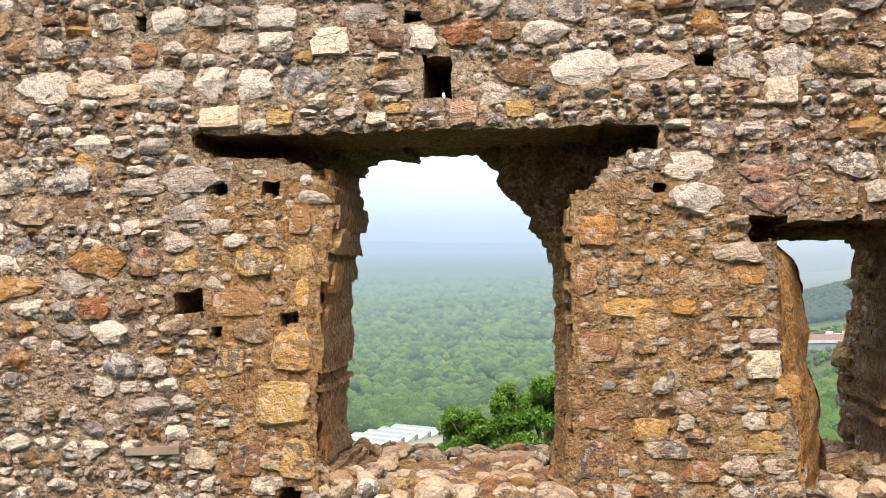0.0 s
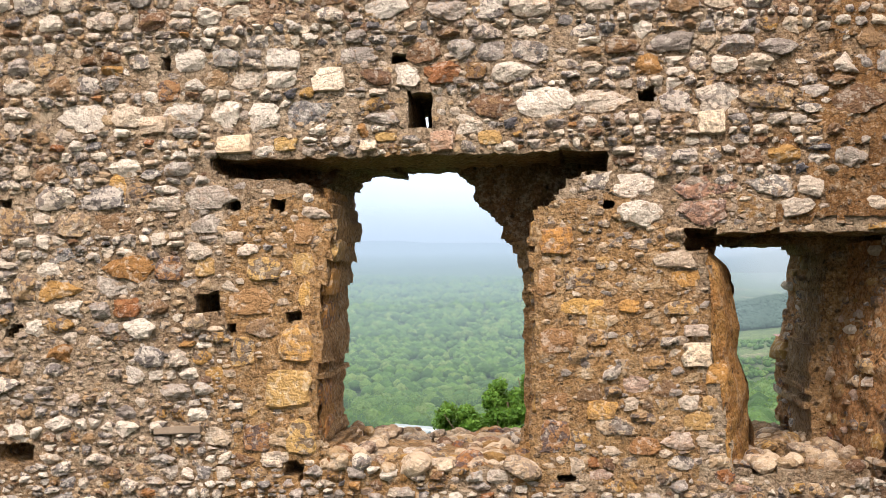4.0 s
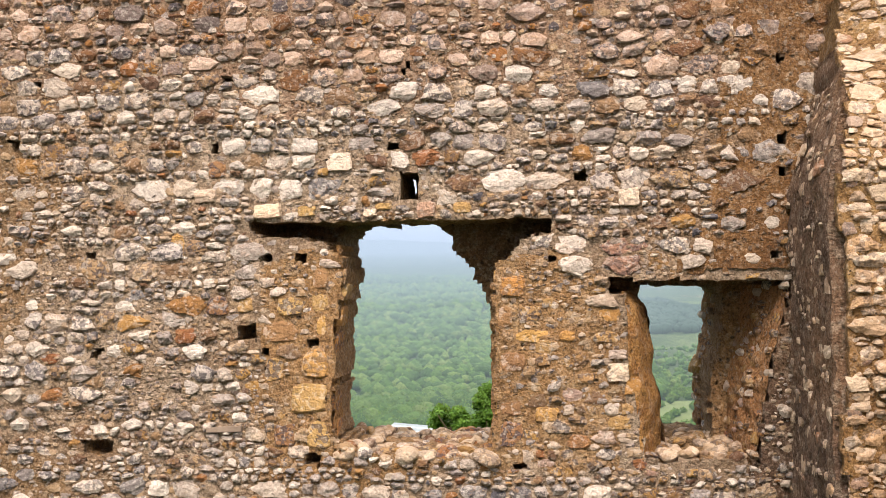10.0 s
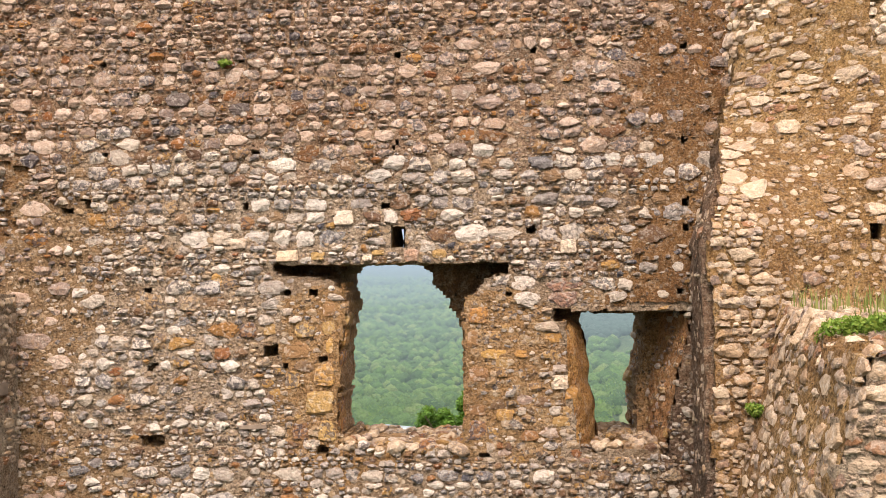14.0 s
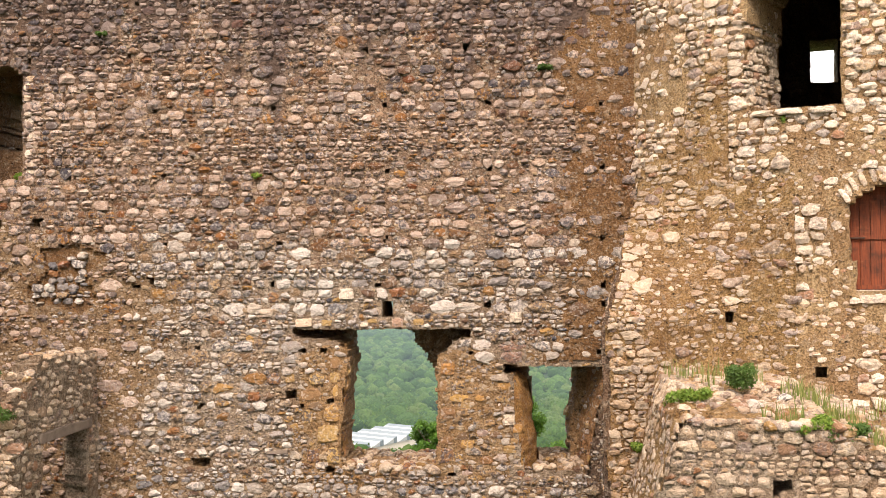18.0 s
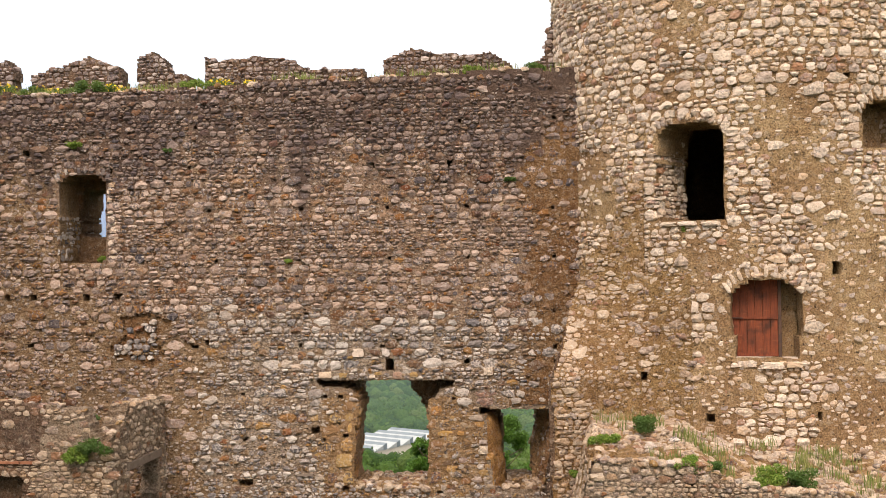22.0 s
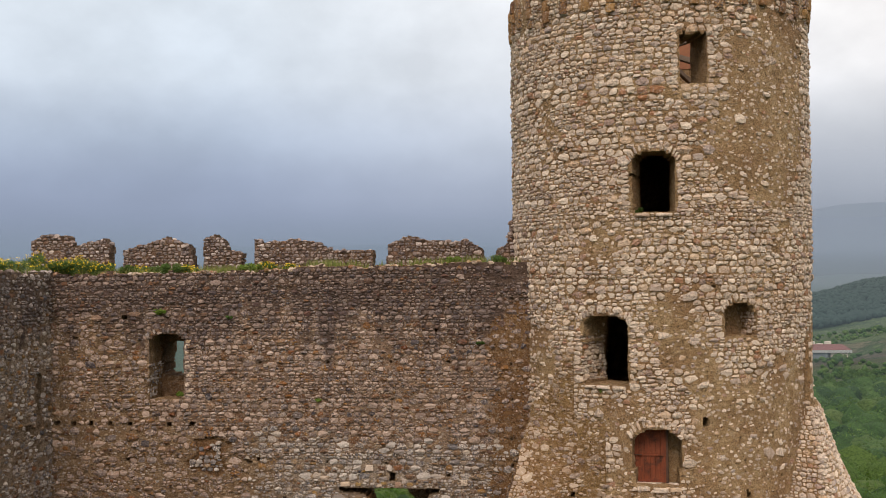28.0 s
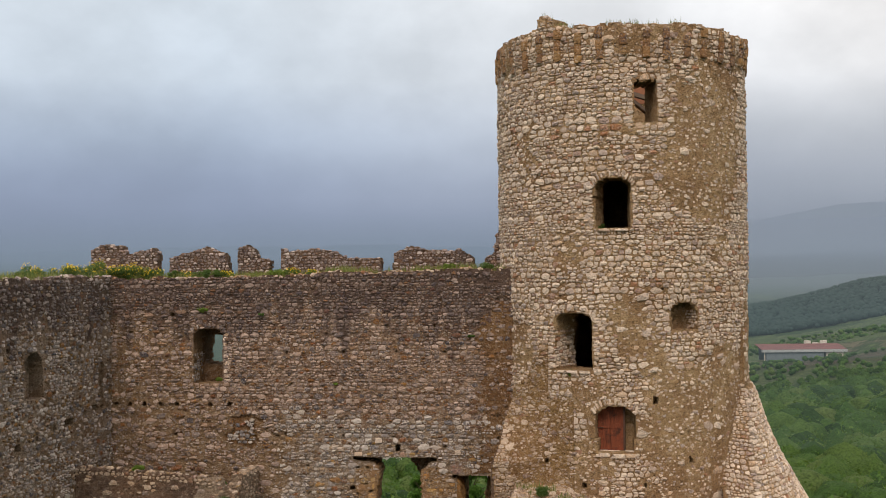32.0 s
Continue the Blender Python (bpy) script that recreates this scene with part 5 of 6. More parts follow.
def line_reveal(p0, p1, z0, z1, parent, mat, density=0.8, hmin=0.09, hmax=0.2, proud=(0.03, 0.07), body=None, seed=0):
    F, L = flat_face(p0, p1)
    if body:
        under(parent, part("reveal_face", F.sheet("reveal", arange2((0, L, 0.07)), arange2((z0, z1, 0.07)), body, 0.07, 180 + seed)))
    st = courses(0.12, L - 0.1, z0 + 0.02, z1 - 0.1, hmin, hmax, 0.9, 1.9, RG)
    st = st[(RG.rand(len(st)) < density) & (st[:, 0] < L - 0.05) & (st[:, 1] < z1 - 0.05)]
    if len(st):
        lay_pieces(F, st[:120], "reveal_stone", mat, parent, RG, proud, "far")


def at_az(a, r):
    a = radians(a)
    return TC[0] + r * math.sin(a), TC[1] - r * math.cos(a)


line_reveal((-8.53, 0.05), (-8.5, 2.4), 3.05, 5.2, wall_main, M_STONE, 0.85, proud=(0.02, 0.06))
JAMBA = Face(lambda u, v, d: (np.interp(v, [-2.6, -1.55, -1.0, -0.65, -0.3], [-0.77, -0.76, -0.70, -0.605, -0.68]) - 0.06 * u - d, u + 0 * v, v + 0 * u), lambda u, v: np.zeros(np.shape(u)), 0.2)
part("tufa_jamb", JAMBA.sheet("tufa_jamb", arange2((-0.01, 1.16, 0.06)), arange2((-2.66, -0.28, 0.05)), M_CORE, 0.05, 29, jag=0.0), None, wall_main, "orange tufa jamb")
lay_pieces(JAMBA, [(u, z, w, h * 0.96, 0.0) for z, h in ((-2.45, 0.36), (-2.07, 0.34), (-1.71, 0.3), (-1.4, 0.28), (-1.1, 0.28), (-0.82, 0.24)) for u, w in ((0.3, 0.56), (0.85, 0.5))], "tufa_block", M_TUFA, wall_main, RG, (0.015, 0.05), "block")
line_reveal((0.98, 2.3), (1.08, 0.08), -2.6, -0.6, wall_main, M_TUFA, 0.5, 0.14, 0.3, (0.005, 0.03))
line_reveal(at_az(-33.2, TR - 0.02), at_az(-33.2, TR - 1.5), 3.8, 5.75, tower, M_TOWERSTONE, 0.9, proud=(0.03, 0.06))
line_reveal(at_az(30.8, TR - 0.7), at_az(30.8, TR - 0.02), 5.3, 6.1, tower, M_TOWERSTONE, 0.9, proud=(0.02, 0.05))

# ---------- tower details ----------


def disc(name, z, r, mat, tilt=0.0):
    bm = bmesh.new()
    bmesh.ops.create_circle(bm, cap_ends=True, radius=r, segments=40)
    ex = bmesh.ops.extrude_face_region(bm, geom=list(bm.faces))
    bmesh.ops.translate(bm, vec=(0, 0, 0.25), verts=[v for v in ex["geom"] if isinstance(v, bmesh.types.BMVert)])
    ob = part(name, bm, mat)
    ob.parent = tower
    ob.matrix_basis = pose(0, 0, z + 7.0, tilt, 0, 0)
    return ob


# unseen floors, added to block light so the openings look dark inside
disc("floor", 0.2, 3.8, M_DARKCORE)
disc("floor", 3.25, 3.8, M_DARKCORE)
disc("floor", 8.6, 3.8, M_DARKCORE)
disc("floor", 11.9, 3.8, M_DARKCORE)
BRICKS = Face(lambda u, v, d: (TC[0] + 3.6 * np.sin(u / 3.6), TC[1] - 3.6 * np.cos(u / 3.6), v + 0 * u), lambda u, v: np.where(v > 16.7 + 0.4 * fbm(u, 3, 0, 161), np.inf, 0.0), 0.05)
under(tower, part("brick_lining", BRICKS.sheet("brick_lining", arange2((3.6 * 2.3, 3.6 * 3.98, 0.12)), arange2((15.1, 17, 0.12)), M_BRICK, 0.03, 162)))
for a, w in ((18, 0.18), (-32, 0.15), (60, 0.15)):
    b = part("roof_beam", box_bm(-3.4, 3.4, -w / 2, w / 2, -0.1, 0.1, 0.02), M_OLDWOOD, tower)
    b.matrix_basis = pose(0, 0, 15.2 + 7, 0, 14 if a > 0 else -9, a)
for i in range(22):
    a = -114 + i * 9.4 + RG.uniform(-0.9, 0.9)
    z, top = 15.62 + 0.1 * math.sin(i * 1.7), 16.62 + RG.uniform(-0.2, 0.08)
    st = []
    while z < top:
        h = RG.uniform(0.3, 0.46)
        st.append((a * K + RG.uniform(-0.02, 0.02), z + h / 2, RG.uniform(0.32, 0.37), h * 1.2, 0.0))
        z += h
    lay_pieces(TOWER, st, "corbel", M_CORBEL, tower, RG, (0.10, 0.12), "block")


def arch_stones(face, u0, u1, v, rise, parent, mat, n, length=0.28):
    m = (u0 + u1) / 2
    st = []
    for i in range(n):
        t = math.pi * (i + 0.5) / n
        x, z = m - math.cos(t) * (u1 - u0) / 2 * 1.04, v + math.sin(t) * rise
        st.append((x - math.cos(t) * length * 0.18, z + length * 0.5, (u1 - u0) / n * 0.95, length * RG.uniform(0.85, 1.15), math.cos(t) * 0.55))
    lay_pieces(face, st, "voussoir", mat, parent, RG, (0.025, 0.055), "near")


def jamb_stones(face, u, v0, v1, side, parent, mat):
    v, st = v0, []
    while v < v1:
        h = RG.uniform(0.1, 0.22)
        w = RG.uniform(0.14, 0.36)
        st.append((u + side * w / 2, v + h / 2, w, h * 0.95, 0.0))
        v += h
    lay_pieces(face, st, "jamb_stone", mat, parent, RG, (0.02, 0.055), "near")


for (a0, a1, z0, z1, rise, n) in ((-33.2, -15.6, 3.78, 5.62, 0.38, 13), (-14.0, 1.5, 9.18, 10.68, 0.44, 14), (17.9, 30.8, 5.26, 5.95, 0.42, 11), (-14.6, 2.3, 0.9, 2.08, 0.41, 13)):
    arch_stones(TOWER, a0 * K, a1 * K, z1, rise, tower, M_TOWERSTONE, n)
    if z0 < 1:
        continue
    jamb_stones(TOWER, a0 * K - 0.03, z0, z1, -1, tower, M_TOWERSTONE)
    jamb_stones(TOWER, a1 * K + 0.03, z0, z1, 1, tower, M_TOWERSTONE)
jamb_stones(TOWER, 3.1 * K - 0.02, 13.0, 14.9, -1, tower, M_TOWERSTONE)
jamb_stones(TOWER, 12.8 * K + 0.02, 13.0, 14.9, 1, tower, M_TOWERSTONE)
arch_stones(MAIN, -8.53, -7.25, 5.12, 0.2, wall_main, M_STONE, 12, 0.2)
jamb_stones(MAIN, -7.22, 3.0, 5.1, 1, wall_main, M_TOWERSTONE)
# sills of the tower openings
lay_pieces(TOWER, [(-30 * K, 3.7, 0.42, 0.12, 0), (-25 * K, 3.7, 0.5, 0.12, 0), (-19 * K, 3.69, 0.5, 0.13, 0), (-11 * K, 0.6, 0.5, 0.16, 0), (-5 * K, 0.58, 0.6, 0.18, 0), (0, 0.6, 0.4, 0.15, 0), (-10 * K, 9.1, 0.5, 0.12, 0), (-3 * K, 9.1, 0.55, 0.12, 0)],
           "sill_stone", M_TOWERSTONE, tower, RG, (0.06, 0.12), "block")

# door in the tower
def build_door():
    d = thing("door_1", "closed weathered red plank door in a stone arch", "door", kind="structure")
    a = radians(-8.9)
    r = TR - 0.42
    d.location = (TC[0] + r * math.sin(a), TC[1] - r * math.cos(a), 0.72)
    d.rotation_euler = (0, 0, a)
    w, n = 0.98, 6
    for i in range(n):
        x0 = -w / 2 + i * w / n
        part("plank", box_bm(x0 + 0.003, x0 + w / n - 0.003, -0.02 - 0.004 * (i % 3), 0.02, 0.02, 1.72, 0.004), M_WOODRED, d)
    for z in (0.03, 0.84, 1.5):
        rail = part("rail", box_bm(-w / 2, w / 2, -0.05, -0.02, z, z + 0.075, 0.006), M_WOODRED, d)
        if z == 0.84:
            part("bolt", box_bm(-w / 2 - 0.02, -w / 2 + 0.24, -0.08, -0.05, 0.86, 0.885, 0.004), M_IRON, rail, "rusty iron bolt")
    for side in (-1, 1):
        x0 = side * w / 2 - (0.07 if side < 0 else 0.0)
        part("frame_post", box_bm(x0, x0 + 0.07, -0.07, 0.05, 0, 1.74, 0.008), M_IRON, d, "dark timber post")
    part("threshold", box_bm(-w / 2 - 0.07, w / 2 + 0.5, -0.16, 0.06, -0.05, 0.02, 0.012), M_TOWERSTONE, d, "pale worn stone threshold")


resurface(bpy.data.objects[tower.children[0].name], M_REDEARTH, lambda x, y, z: (z > 0.7) & (z < 2.5) & (np.abs(np.degrees(np.arctan2(x - TC[0], TC[1] - y)) + 6) < 9) & (np.hypot(x - TC[0], y - TC[1]) < TR - 0.09))
build_door()

# lintel of the hut doorway, brick bands, old plank in the wall
lin = part("timber_lintel", box_bm(-0.1, 0.14, -1.05, 1.05, -0.09, 0.09, 0.015), M_OLDWOOD, hut, "grey cracked timber lintel")
lin.location = (-5.78, -1.46, -1.78)
for i in range(9):
    b = part("brick", box_bm(-0.14, 0.14, -0.05, 0.05, -0.03, 0.03, 0.006), M_BRICK, hut)
    b.location = (-10.9 + i * 0.3 + (0.9 if i > 4 else 0), -3.57, -2.02 if i < 6 else -1.5)
plank = part("wood_plank", box_bm(-0.21, 0.21, -0.03, 0.05, -0.03, 0.03, 0.006), M_OLDWOOD, wall_main, "weathered grey plank end set in the masonry")
plank.location = (-2.06, -0.03, -2.39)
plank.rotation_euler = (0, radians(-2), 0)

# ---------- loose rubble ----------


def boulder_meshes(count, mat, seed):
    rg, out = np.random.RandomState(seed), []
    for c in range(count):
        bm = bmesh.new()
        bmesh.ops.create_icosphere(bm, subdivisions=2, radius=1.0)
        cut = [(Vector(rg.randn(3)).normalized(), rg.uniform(0.62, 0.9)) for _ in range(9)]
        for v in bm.verts:
            for nrm, dist in cut:
                k = v.co.dot(nrm)
                if k > dist:
                    v.co -= nrm * (k - dist)
            v.co += Vector(rg.randn(3)) * 0.03
        me = bpy.data.meshes.new("loose_stone")
        bm.to_mesh(me)
        bm.free()
        me.materials.append(mat)
        out.append(me)
    return out


DARK_BOULDERS = boulder_meshes(6, M_MERLON, 95)
BOULDERS = boulder_meshes(10, M_CORNERSTONE, 91) + boulder_meshes(4, M_PIERSTONE, 92)


def strew(parent, pts, smin, smax, name="loose_stone", meshes=None):
    meshes = meshes or BOULDERS
    inv = Matrix.Translation(parent.location).inverted()
    for x, y, z in pts:
        ob = new(name, meshes[RG.randint(0, len(meshes))])
        ob.parent = parent
        q = RG.uniform(smin, smax)
        ob.matrix_basis = inv @ Matrix.LocRotScale((x, y, z + q * 0.2), Euler((RG.uniform(-0.4, 0.4), RG.uniform(-0.4, 0.4), RG.uniform(0, 6.28))), (q * RG.uniform(0.9, 1.4), q * RG.uniform(0.8, 1.2), q * RG.uniform(0.55, 0.85)))


strew(wall_main, [(RG.uniform(-0.95, 1.05), y, -2.69 - 0.035 * y) for y in RG.uniform(0.0, 2.4, 210)], 0.04, 0.11)
strew(wall_main, [(RG.uniform(-0.7, 1.0), y, -2.72) for y in RG.uniform(-0.02, 0.3, 22)], 0.07, 0.15)
strew(wall_main, [(RG.uniform(-0.85, -0.35), y, -2.62) for y in RG.uniform(0.0, 1.5, 40)], 0.05, 0.11)
strew(wall_main, [(RG.uniform(2.75, 3.95), y, -2.69) for y in RG.uniform(0.02, 2.3, 110)], 0.04, 0.12)
strew(ledge, [(x, y, float(ledge_top(x)) - 0.03 + 0.08 * (y + 6.5)) for x, y in zip(RG.uniform(5.0, 11, 150), RG.uniform(-6.5, -2.8, 150))], 0.04, 0.11)
strew(ledge, [(x, -6.45, float(ledge_top(x))) for x in RG.uniform(5.0, 10.5, 50)], 0.06, 0.14)
strew(wall_main, [(x, RG.uniform(0.0, 0.35), float(wall_top(np.array(x))) - 0.04) for x in RG.uniform(-12, 4.5, 110)], 0.06, 0.13)
strew(west, [(-12.1 - RG.uniform(0.0, 0.4), -y, 7.46 + 0.25 * float(fbm(y * 1.1, 4, 0, 101))) for y in RG.uniform(0, 13, 130)], 0.07, 0.16, meshes=DARK_BOULDERS)
strew(hut, [(x, RG.uniform(-3.5, -3.15), float(hut_front_top(np.array(x)))) for x in RG.uniform(-12, -6.2, 45)], 0.06, 0.12)
strew(hut, [(RG.uniform(-6.1, -5.75), y, float(hut_side_top(np.array(y)))) for y in RG.uniform(-3.5, -0.2, 26)], 0.06, 0.12)
strew(tower, [(TC[0] + 4.9 * math.sin(a), TC[1] - 4.9 * math.cos(a), float(tower_top(np.array(a * TR))) - 0.05) for a in list(RG.uniform(-1.7, 1.3, 110)) + list(RG.uniform(-0.70, -0.62, 14))], 0.08, 0.19)

for mer, poly in TOPS:
    for (xa, za), (xb, zb) in zip(poly[1:-2], poly[2:-1]):
        m = max(1, int(abs(xb - xa) / 0.28))
        strew(mer, [(xa + (xb - xa) * (i + 0.5) / m, RG.uniform(1.95, 2.35), za + (zb - za) * (i + 0.5) / m - 0.06) for i in range(m)], 0.08, 0.16, meshes=DARK_BOULDERS)

# ---------- plants ----------


def blades(name, roots, hmin, hmax, width, mat, lean=0.5, seed=5):
    """Grass: a bent strip a blade."""
    rg = np.random.RandomState(seed)
    n = len(roots)
    roots = np.asarray(roots, float)
    h, a = rg.uniform(hmin, hmax, n), rg.uniform(0, 6.28, n)
    dx, dy = np.cos(a), np.sin(a)
    b = rg.uniform(0.1, lean, n) * h
    w = width * rg.uniform(0.6, 1.4, n)
    V = []
    for f, ww in ((0, 1.0), (0.55, 0.8), (1.0, 0.12)):
        off = b * f * f
        for sgn in (-1, 1):
            V.append(np.stack([roots[:, 0] + dx * off - dy * w * ww * sgn / 2, roots[:, 1] + dy * off + dx * w * ww * sgn / 2, roots[:, 2] + h * f], -1))
    V = np.stack(V, 1).reshape(-1, 3)
    i = np.arange(n)[:, None] * 6
    q = np.concatenate([i + np.array([[0, 1, 3, 2]]), i + np.array([[2, 3, 5, 4]])])
    return mesh_np(name, V, q, mat)


def leaf_cloud(name, centres, radii, count, size, mat, seed, flat=0.75, shell=0.45):
    """Leaves: small bent quads, crowded towards the skin of each clump."""
    rg = np.random.RandomState(seed)
    centres, radii = np.asarray(centres, float), np.asarray(radii, float)
    pick = rg.choice(len(centres), count, p=radii ** 2 / (radii ** 2).sum())
    d = rg.randn(count, 3)
    d /= np.linalg.norm(d, axis=1)[:, None]
    p = centres[pick] + d * (radii[pick] * rg.uniform(shell, 1.05, count))[:, None] * np.array([1, 1, flat])
    a = rg.randn(count, 3)
    a /= np.linalg.norm(a, axis=1)[:, None]
    b = np.cross(a, d + 0.6 * rg.randn(count, 3))
    b /= np.linalg.norm(b, axis=1)[:, None] + 1e-9
    s = (size * rg.uniform(0.6, 1.3, count))[:, None]
    V = np.stack([p - a * s, p + b * s * 0.45, p + a * s, p - b * s * 0.45], 1).reshape(-1, 3)
    return mesh_np(name, V, np.arange(count * 4).reshape(-1, 4), mat)


def mat_leaf(name, a, b, c, crowns=0.0):
    k = Nodes(name)
    r = k.random()
    if crowns:      # whole crowns lighter or darker than their neighbours
        r = k.math("ADD", k.math("MULTIPLY", r, 0.4), k.rng(k.noise(crowns, 2, 0.5), 0.36, 0.64, 0.0, 0.6))
    col = k.ramp(r, [(0, a), (0.5, b), (1, c)])
    k.color(col)
    k.b.inputs["Roughness"].default_value = 0.55
    tr, mixer = k.n("BsdfTranslucent"), k.n("MixShader")
    k.l(k.mix(0.5, col, (0.25, 0.35, 0.05)), tr.inputs[0])
    mixer.inputs[0].default_value = 0.3
    k.l(k.b.outputs[0], mixer.inputs[1])
    k.l(tr.outputs[0], mixer.inputs[2])
    k.l(mixer.outputs[0], k.out.inputs[0])
    return k.m


M_LEAFY = mat_leaf("fresh_leaf", (0.03, 0.085, 0.012), (0.055, 0.14, 0.02), (0.10, 0.205, 0.032))
M_DRYGRASS = mat_leaf("wall_grass", (0.10, 0.14, 0.035), (0.17, 0.20, 0.06), (0.28, 0.26, 0.10))
M_HERB = mat_leaf("bright_herb", (0.07, 0.14, 0.02), (0.13, 0.22, 0.035), (0.24, 0.30, 0.06))
M_FERN = mat_leaf("dark_fern", (0.04, 0.08, 0.02), (0.06, 0.12, 0.03), (0.09, 0.15, 0.04))


def limb(bm, p, q, r0, r1, seg=7):
    p, q = Vector(p), Vector(q)
    d = q - p
    m = Matrix.Translation((p + q) / 2) @ d.to_track_quat("Z", "Y").to_matrix().to_4x4()
    bmesh.ops.create_cone(bm, segments=seg, radius1=r0, radius2=r1, depth=d.length, matrix=m, cap_ends=True)


def build_tree(base, lobes, label, seed, leaves):
    t = thing("tree", label, "tree", base)
    rg = random.Random(seed)
    bm = bmesh.new()
    base = Vector(base)
    mid = base.lerp(Vector(lobes[0][:3]), 0.55)
    limb(bm, base, mid, 0.2, 0.13)
    for x, y, z, r in lobes:
        limb(bm, mid, (x, y, z), 0.11, 0.03)
        for _ in range(4):
            limb(bm, Vector((x, y, z)).lerp(mid, 0.3), (x + rg.uniform(-r, r), y + rg.uniform(-r, r), z + rg.uniform(-0.3, 0.8) * r), 0.04, 0.012, 5)
    under(t, part("trunk", bm, M_BARK))
    cs, rs = [], []
    for x, y, z, r in lobes:
        for _ in range(16):
            a, u = rg.uniform(0, 6.28), rg.uniform(-0.6, 1)
            c = math.sqrt(max(0, 1 - u * u * 0.8)) * r * 0.75
            cs.append((x + math.cos(a) * c, y + math.sin(a) * c, z + u * r * 0.8))
            rs.append(r * rg.uniform(0.2, 0.42))
    tagged(under(t, part("crown", leaf_cloud("crown", cs, rs, leaves, 0.065, M_LEAFY, seed))), kind="stuff")


build_tree((0.4, 22, -14), [(-0.45, 22, -4.85, 0.8), (0.45, 22.0, -4.75, 0.85), (-1.9, 22.0, -5.6, 0.75), (1.5, 22.4, -5.0, 1.3), (-1.0, 21.8, -5.9, 0.95), (0.2, 21.6, -5.8, 1.1), (1.0, 21.8, -6.6, 1.5), (-2.0, 21.8, -6.4, 0.8), (-1.0, 21.8, -6.9, 1.0)], "leafy green tree rising behind the wall", 3, 62000)
build_tree((3.6, 20, -13), [(3.3, 20, -6.4, 1.0), (4.3, 20.3, -6.8, 1.1), (2.7, 20.2, -7.2, 0.9)], "green bush growing on the slope behind the wall", 4, 14000)

# grass and flowers on the wall tops
gx = RG.uniform(-12, 4.6, 9000)
gy = RG.uniform(0.1, 1.9, 9000)
dens = fbm(gx * 0.9, gy * 0.9, 0, 131) + 0.12 + np.where(gx < -3.5, 0.1, 0)
sel = RG.rand(9000) < np.clip(dens * 3, 0, 1)
gx, gy = gx[sel], gy[sel]
TOPZ = lambda x, y: wall_top(x) - 0.05 + 0.0 * y
ob = part("grass", blades("wall_grass", np.stack([gx, gy, TOPZ(gx, gy)], -1), 0.1, 0.34, 0.018, M_DRYGRASS))
tagged(ob, "rough grass growing along the top of the wall", "grass", kind="stuff")
n = 3000
wx, wy = -12.1 - RG.uniform(0.05, 1.4, n), -RG.uniform(0, 14, n)
ob = part("grass", blades("wall_grass", np.stack([wx, wy, 7.42 + 0 * wx], -1), 0.1, 0.4, 0.02, M_DRYGRASS, seed=6))
tagged(ob, "rough grass growing on the west wall top", "grass", kind="stuff")


def build_broom(at, r, seed, flowers=True, name="broom_bush", label="yellow flowering broom bush on the wall top"):
    t = thing(name, label, "bush", at, group="bushes on the walls")
    x, y, z = at
    rg = random.Random(seed)
    cs = [(x + rg.uniform(-r, r), y + rg.uniform(-r, r) * 0.6, z + rg.uniform(0.2, 0.9) * r) for _ in range(9)]
    tagged(under(t, part("foliage", leaf_cloud("foliage", cs, [r * 0.45] * 9, int(3600 * r / 0.4), 0.024, M_FERN if flowers or seed % 2 else M_HERB, seed))), kind="stuff")
    if flowers:
        fc = [(a, b - 0.04, c + r * 0.18) for a, b, c in cs]
        tagged(under(t, part("blossom", leaf_cloud("blossom", fc, [r * 0.45] * 9, int(150 * r / 0.4), 0.04, M_FLOWER, seed + 1, shell=0.8), None, None, "bright yellow blossom")), kind="stuff")


for i, (x, y, r, f) in enumerate(((-7.05, 1.3, 0.32, 1), (-3.5, 1.5, 0.28, 1), (-4.35, 1.5, 0.3, 1), (-7.8, 0.5, 0.36, 0), (-5.0, 1.0, 0.3, 0), (-9.6, 1.4, 0.3, 0), (-10.5, 1.0, 0.42, 1), (-11.3, 1.2, 0.6, 1), (-11.9, 0.6, 0.55, 1), (-12.6, 0.2, 0.65, 1),
                                  (-12.8, -1.6, 0.5, 1), (-12.7, -3.2, 0.5, 1), (-13.0, -4.8, 0.5, 1), (-12.9, -6.2, 0.4, 0), (-9.0, 1.5, 0.3, 1), (3.9, 1.0, 0.3, 0), (2.2, 1.3, 0.25, 0), (-8.4, 1.4, 0.28, 0))):
    build_broom((x, y * 0.45 if x > -12.3 else y, float(wall_top(np.array(max(x, -12)))) - 0.04), r, 200 + i, bool(f), "broom_bush" if f else "green_bush", "yellow flowering broom bush on the wall top" if f else "low green bush on the wall top")

ga = RG.uniform(-0.75, 0.45, 500)
ga = ga[fbm(ga * 9, 0 * ga, 0, 133) > -0.02]
gr = RG.uniform(4.5, 5.05, len(ga))
ob = part("grass", blades("tower_grass", np.stack([TC[0] + gr * np.sin(ga), TC[1] - gr * np.cos(ga), tower_top(ga * TR) - 0.08], -1), 0.12, 0.4, 0.02, M_DRYGRASS, seed=9))
tagged(ob, "dry grass growing on the broken tower top", "grass", kind="stuff")

